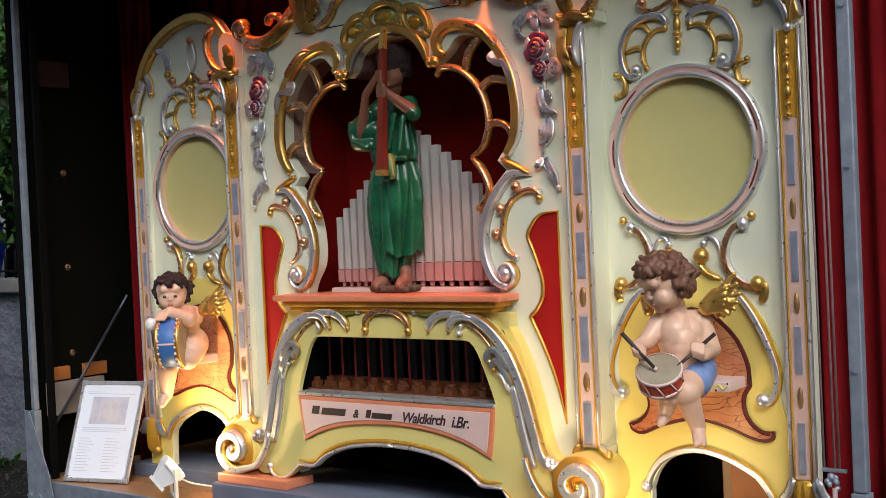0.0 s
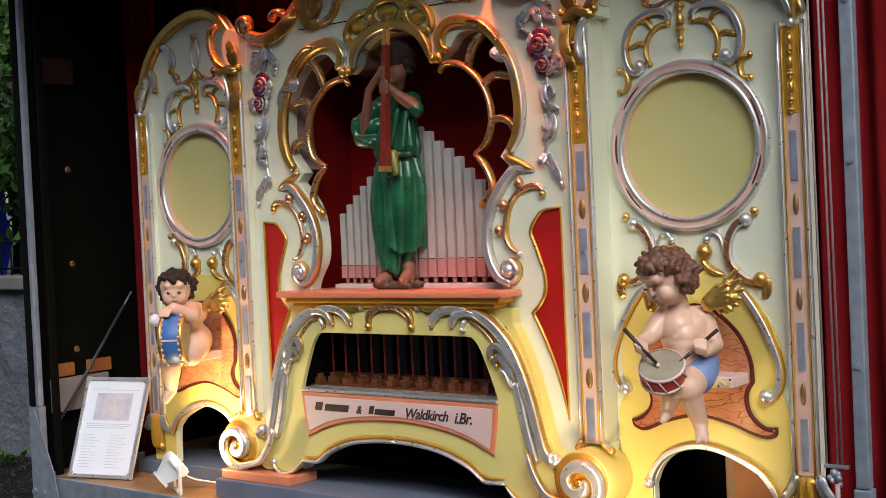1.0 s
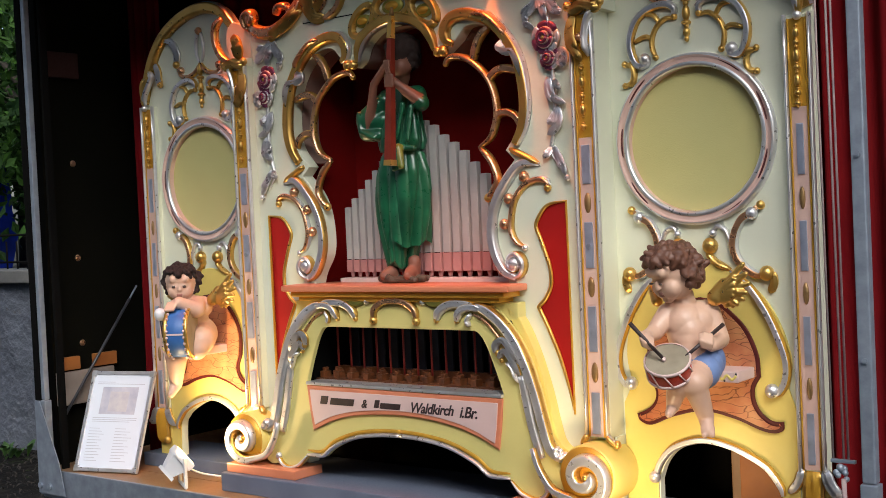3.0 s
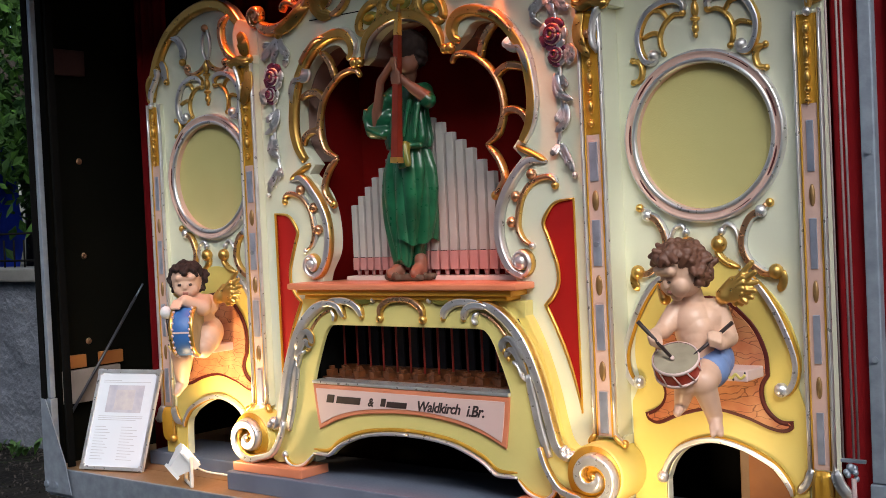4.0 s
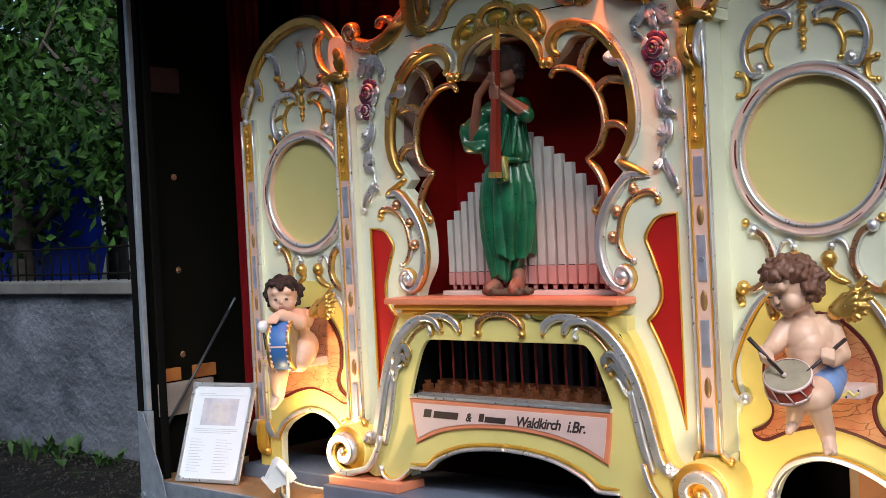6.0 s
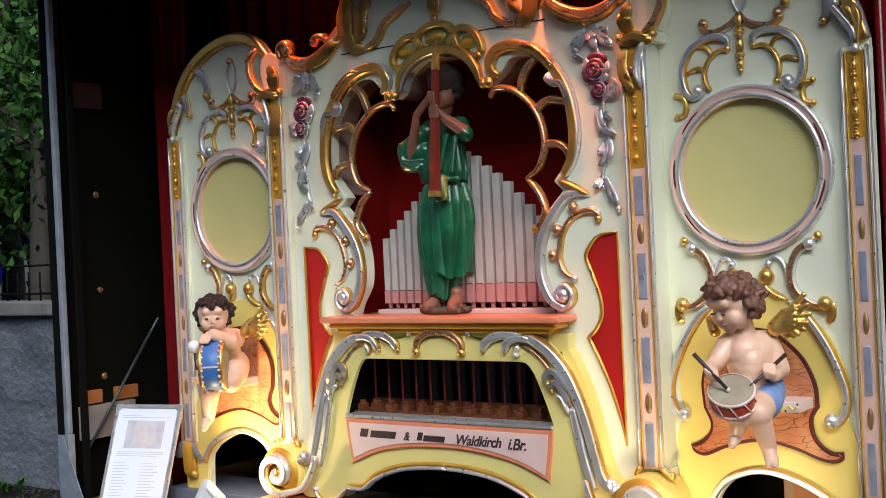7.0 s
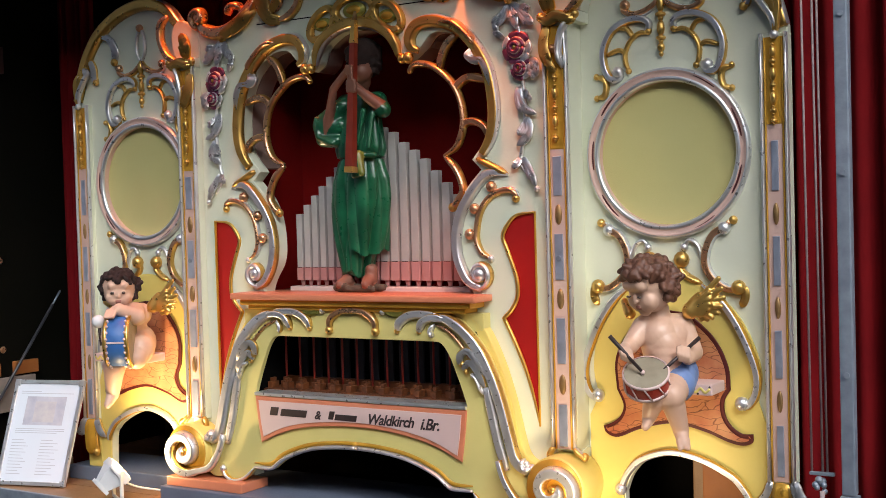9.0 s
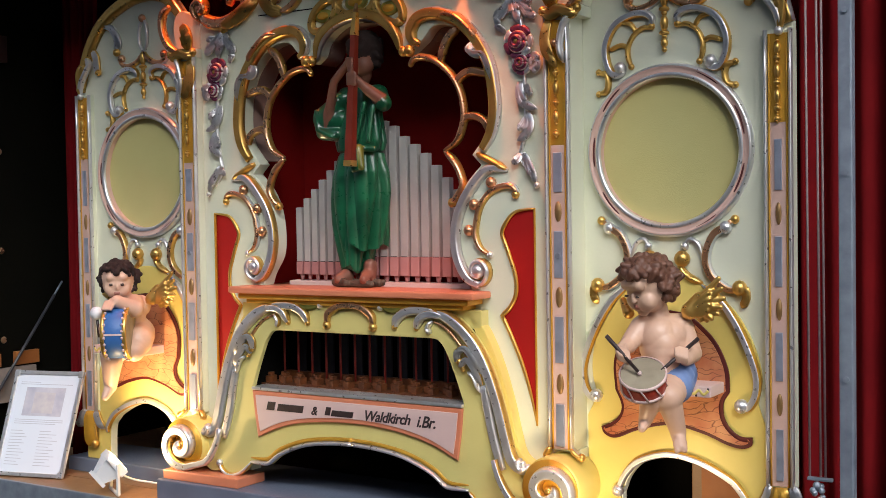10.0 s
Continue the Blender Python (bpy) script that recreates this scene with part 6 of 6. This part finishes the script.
on_notice("backing", [(-NW, NW, 0.0, NH, -0.008, -0.001)], WHITE)
sheet = on_notice("sheet", [(-NW + 0.010, NW - 0.010, 0.010, NH - 0.010, -0.001, 0.0005)], PAPER, "white printed sheet")
for side_box in ((-NW, -NW + 0.014, 0.0, NH), (NW - 0.014, NW, 0.0, NH), (-NW + 0.0142, NW - 0.0142, 0.0, 0.014), (-NW + 0.0142, NW - 0.0142, NH - 0.014, NH)):
    on_notice("frame_bar", [(*side_box, -0.002, 0.006)], SILVER, "silver snap-frame bar", bevel=0.002)
for cx in (-NW + 0.01, NW - 0.01):
    for cz in (0.01, NH - 0.01):
        on_notice("corner", [(cx - 0.012, cx + 0.012, cz - 0.012, cz + 0.012, -0.003, 0.0075)], SILVER, "rounded silver corner", bevel=0.004)
on_notice("printed_picture", [(-0.085, 0.085, 0.215, 0.318, 0.0006, 0.0010)], material("faded_print", (0.50, 0.50, 0.60), (0.68, 0.66, 0.72), 0.4, scale=26, bump=0), "faded grey printed picture", sheet)
on_notice("printed_picture", [(-0.045, 0.045, 0.225, 0.300, 0.0010, 0.0013)], material("faded_print_inner", (0.58, 0.54, 0.60), (0.70, 0.66, 0.66), 0.4, scale=40, bump=0), "", sheet)
rows = [(-0.11, 0.10, 0.200), (-0.11, 0.10, 0.193), (-0.11, 0.07, 0.186), (-0.115, -0.03, 0.335), (-0.115, 0.11, 0.328)]
for k in range(12):
    rows += [(-0.115, -0.115 + 0.05 + 0.03 * ((k * 7) % 5) / 5, 0.160 - 0.011 * k), (0.01, 0.01 + 0.05 + 0.04 * ((k * 3) % 5) / 5, 0.160 - 0.011 * k)]
for x0, x1, z in rows:
    on_notice("text_bar", [(x0, x1, z, z + 0.0022, 0.0006, 0.0009)], INK, "", sheet)

# ---- floodlights ----
def floodlight(x, y, z, heading, pitch, label):
    root = thing("floodlight", (x, y, z), label, "floodlight", "floodlights")
    m = Matrix.Translation((x, y, z + 0.100)) @ Euler((0, 0, radians(heading))).to_matrix().to_4x4() @ Euler((radians(pitch), 0, 0)).to_matrix().to_4x4() @ Matrix.Scale(1.22, 4)

    def piece(name, mats, build, label="", smooth=False):
        bm = bmesh.new()
        build(bm)
        bmesh.ops.transform(bm, matrix=m, verts=bm.verts)
        return part(name, bm, mats, root, label, smooth)

    def housing(bm):
        block(bm, -0.045, 0.045, -0.012, 0.012, -0.034, 0.034, 0.004)
        made = bmesh.ops.create_cone(bm, cap_ends=True, segments=4, radius1=0.046, radius2=0.026, depth=0.045, matrix=Matrix.Translation((0, 0.034, 0)) @ Matrix.Rotation(radians(-90), 4, "X") @ Matrix.Rotation(radians(45), 4, "Z"))
    piece("housing", WHITE, housing, "white enamelled housing")
    piece("glass", GLASS, lambda bm: block(bm, -0.037, 0.037, -0.0135, -0.0115, -0.027, 0.027, 0.001), "lit glass front")
    for k in range(4):
        piece("cooling_fin", WHITE, lambda bm: block(bm, -0.030 + 0.018 * k, -0.027 + 0.018 * k, 0.056, 0.066, -0.022, 0.022))
    bm = bmesh.new()
    d = Euler((0, 0, radians(heading))).to_matrix()
    for q in (-1, 1):
        c = Vector((x, y, 0)) + d @ Vector((0.060 * q, 0, 0))
        block(bm, c.x - 0.004, c.x + 0.004, c.y - 0.006, c.y + 0.006, z + 0.004, z + 0.108, 0.001)
    a, b = Vector((x, y, 0)) + d @ Vector((-0.06, 0, 0)), Vector((x, y, 0)) + d @ Vector((0.06, 0, 0))
    rod(bm, (a.x, a.y, z + 0.006), (b.x, b.y, z + 0.006), 0.006, n=8)
    part("bracket", bm, WHITE, root, "white steel bracket", False)
    return root


floodlight(-0.965, -0.150, DECK, 150, -38, "small white floodlight on a bracket standing on the deck")
cable = bpy.data.curves.new("lamp_cable", "CURVE")
cable.dimensions, cable.bevel_depth, cable.bevel_resolution = "3D", 0.0035, 2
sp = cable.splines.new("NURBS")
pts = ((-0.955, -0.15, 0.84), (-0.955, -0.10, 0.80), (-0.93, -0.04, 0.7845), (-0.86, -0.05, 0.7845), (-0.80, -0.02, 0.7845), (-0.74, 0.03, 0.7845))
sp.points.add(len(pts) - 1)
for q, p in zip(sp.points, pts):
    q.co = (*p, 1)
sp.use_endpoint_u = True
holder = bpy.data.objects.new("lamp_cable", cable)
cable_me = bpy.data.meshes.new_from_object(holder)
bpy.data.objects.remove(holder)
cable_me.materials.clear()
cable_me.materials.append(WHITE)
tagged(link("lamp_cable", cable_me), "white cable of the floodlight lying on the deck", "cable")

# ---- outside: garden wall, fence, tarpaulins, trees ----
WY = 2.60
garden = thing("garden_wall", (-8, WY, 0), "rough rendered grey garden wall with concrete coping", "wall", kind="structure")
bm = bmesh.new()
n, r = 160, 20
grid = [[bm.verts.new((-16 + 13.6 * i / n, WY - 0.03 * noise.noise(Vector((i * 0.35, j * 0.4, 0))) - 0.02 * noise.noise(Vector((i * 0.09, j * 0.11, 5))), 1.36 * j / r - 0.08)) for j in range(r + 1)] for i in range(n + 1)]
for i in range(n):
    for j in range(r):
        bm.faces.new((grid[i][j], grid[i + 1][j], grid[i + 1][j + 1], grid[i][j + 1]))
block(bm, -16, -2.4, WY + 0.06, WY + 0.30, -0.05, 1.27)
part("render_face", bm, RENDERED, garden)
for k in range(12):
    x = -15.9 + k * 1.13
    boxed("coping_stone", x, x + 1.122, WY - 0.07, WY + 0.36, 1.285, 1.385, CAPSTONE, garden, bevel=0.012)
fence = thing("railing_fence", (-8, WY + 0.2, 1.385), "thin dark iron railing on the garden wall", "fence")
for z in (1.44, 1.66):
    bm = bmesh.new()
    rod(bm, (-16, WY + 0.2, z), (-2.5, WY + 0.2, z), 0.010, n=6)
    part("rail", bm, BLACK, fence)
bar_bm = bmesh.new()
rod(bar_bm, (0, 0, 1.38), (0, 0, 1.68), 0.008, n=6)
bar_me = mesh_of("bar", bar_bm, BLACK)
for k in range(90):
    link("bar", bar_me, fence, "", (-16 + 0.15 * k, WY + 0.2, 0))


def tarp(x0, x1, y, z0, z1, seed):
    bm = bmesh.new()
    g = [[bm.verts.new((x0 + (x1 - x0) * i / 24, y + 0.22 * noise.noise(Vector((i * 0.35, j * 0.5, seed))), z0 + (z1 - z0) * j / 12 + 0.12 * noise.noise(Vector((i * 0.25, j * 0.2, seed + 7))))) for j in range(13)] for i in range(25)]
    for i in range(24):
        for j in range(12):
            bm.faces.new((g[i][j], g[i + 1][j], g[i + 1][j + 1], g[i][j + 1]))
    tagged(part("blue_tarpaulin", bm, TARP), "crumpled blue tarpaulin hung behind the railing", "tarpaulin", "tarpaulins")


tarp(-13, -8.4, 3.9, 0.0, 2.75, 1)
tarp(-8.6, -5.6, 4.4, 0.0, 2.6, 2)


def tree(x, y, height, spread, base, seed, count):
    rng = np.random.default_rng(seed)
    root = thing("tree", (x, y, 0), "leafy green tree with a dark trunk behind the wall", "tree", "trees")
    bm = bmesh.new()
    rod(bm, (x, y, 0), (x + 0.1, y, height * 0.75), 0.16, 0.06, 10)
    ends = []
    for k in range(9):
        a, z = rng.uniform(0, 6.28), rng.uniform(base * 0.9, height * 0.7)
        e = (x + spread * 0.8 * math.cos(a), y + spread * 0.8 * math.sin(a), z + rng.uniform(0.2, 1.2))
        rod(bm, (x, y, z), e, 0.05, 0.012, 6)
        ends.append(e)
    part("trunk", bm, BARK, root, "dark trunk and limbs")
    clumps = rng.normal(size=(34, 3))
    clumps /= np.linalg.norm(clumps, axis=1)[:, None]
    clumps *= rng.uniform(0.45, 1.0, (34, 1))
    centre = np.array([x, y, (height + base) / 2])
    size = np.array([spread, spread, (height - base) / 2])
    c = centre + clumps * size
    who = rng.integers(0, len(c), count)
    p = c[who] + rng.normal(size=(count, 3)) * np.array([0.42, 0.42, 0.22])
    d = rng.normal(size=(count, 3))
    d[:, 2] -= 0.3
    d /= np.linalg.norm(d, axis=1)[:, None]
    e = np.cross(d, rng.normal(size=(count, 3)))
    e /= np.linalg.norm(e, axis=1)[:, None]
    L = rng.uniform(0.035, 0.085, (count, 1))
    f = np.cross(d, e) * L * 0.12
    v = np.stack([p - d * L, p - e * L * 0.55 + f, p + e * L * 0.55 + f, p + d * L], 1).reshape(-1, 3)
    k = np.arange(count)[:, None] * 4
    faces = np.concatenate([k + [0, 1, 3], k + [0, 3, 2]], 1).reshape(-1, 3)
    me = bpy.data.meshes.new("crown")
    me.from_pydata(v.tolist(), [], faces.tolist())
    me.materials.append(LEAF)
    link("crown", me, root, "crown of small green leaves")


tree(-9.6, 4.9, 6.2, 2.1, 2.25, 1, 9000)
tree(-12.6, 5.6, 7.0, 2.4, 2.3, 2, 9000)
tree(-7.6, 6.3, 7.0, 2.0, 1.9, 3, 7000)
tree(-9.4, 3.6, 4.4, 1.2, 1.75, 6, 3600)
tree(-7.4, 3.7, 3.9, 1.0, 1.65, 7, 3000)
tree(-16.5, 8.5, 9.0, 3.4, 1.6, 4, 9000)
tree(-11.0, 9.0, 9.0, 3.2, 1.6, 5, 9000)

rng = np.random.default_rng(9)
v, f = [], []
for k in range(44):
    tuft = (-6.75, -6.3, -8.6, -9.6, -7.4)[k % 5]
    x, y = rng.normal(tuft, 0.22), WY - 0.16 - abs(rng.normal(0, 0.16))
    h = rng.uniform(0.03, 0.20) * (1.1 if k % 5 == 0 else 0.5)
    for q in range(4):
        a, b = rng.uniform(0, 6.28), rng.uniform(0.04, 0.12)
        i = len(v)
        v += [(x, y, -0.04), (x + 0.5 * b * math.cos(a) - 0.026 * math.sin(a), y + 0.5 * b * math.sin(a) + 0.026 * math.cos(a), h * 0.6), (x + 0.5 * b * math.cos(a) + 0.026 * math.sin(a), y + 0.5 * b * math.sin(a) - 0.026 * math.cos(a), h * 0.6), (x + b * math.cos(a), y + b * math.sin(a), h)]
        f += [(i, i + 1, i + 2), (i + 1, i + 3, i + 2)]
litter_v, litter_f = [], []
for k in range(2600):
    x, y = rng.uniform(-10.0, -3.0), WY - 0.05 - abs(rng.normal(0, 0.9))
    L, a, tip = rng.uniform(0.008, 0.030), rng.uniform(0, 6.28), rng.uniform(0.002, 0.014)
    i, c, d = len(litter_v), math.cos(a), math.sin(a)
    z = 0.012
    litter_v += [(x - L * c, y - L * d, z - 0.012), (x - 0.4 * L * d, y + 0.4 * L * c, z + tip), (x + 0.4 * L * d, y - 0.4 * L * c, z + tip * 0.4), (x + L * c, y + L * d, z)]
    litter_f += [(i, i + 1, i + 2), (i + 1, i + 3, i + 2)]
me = bpy.data.meshes.new("leaf_litter")
me.from_pydata(litter_v, [], litter_f)
me.materials.append(material("dry_leaves", (0.055, 0.045, 0.034), (0.018, 0.015, 0.012), 0.9, scale=3, bump=0))
tagged(link("leaf_litter", me), "dry leaves and twigs strewn on the soil", "leaf litter", kind="stuff")
me = bpy.data.meshes.new("weeds")
me.from_pydata(v, [], f)
me.materials.append(WEED)
tagged(link("weeds", me), "green weeds at the foot of the garden wall", "weeds", kind="stuff")
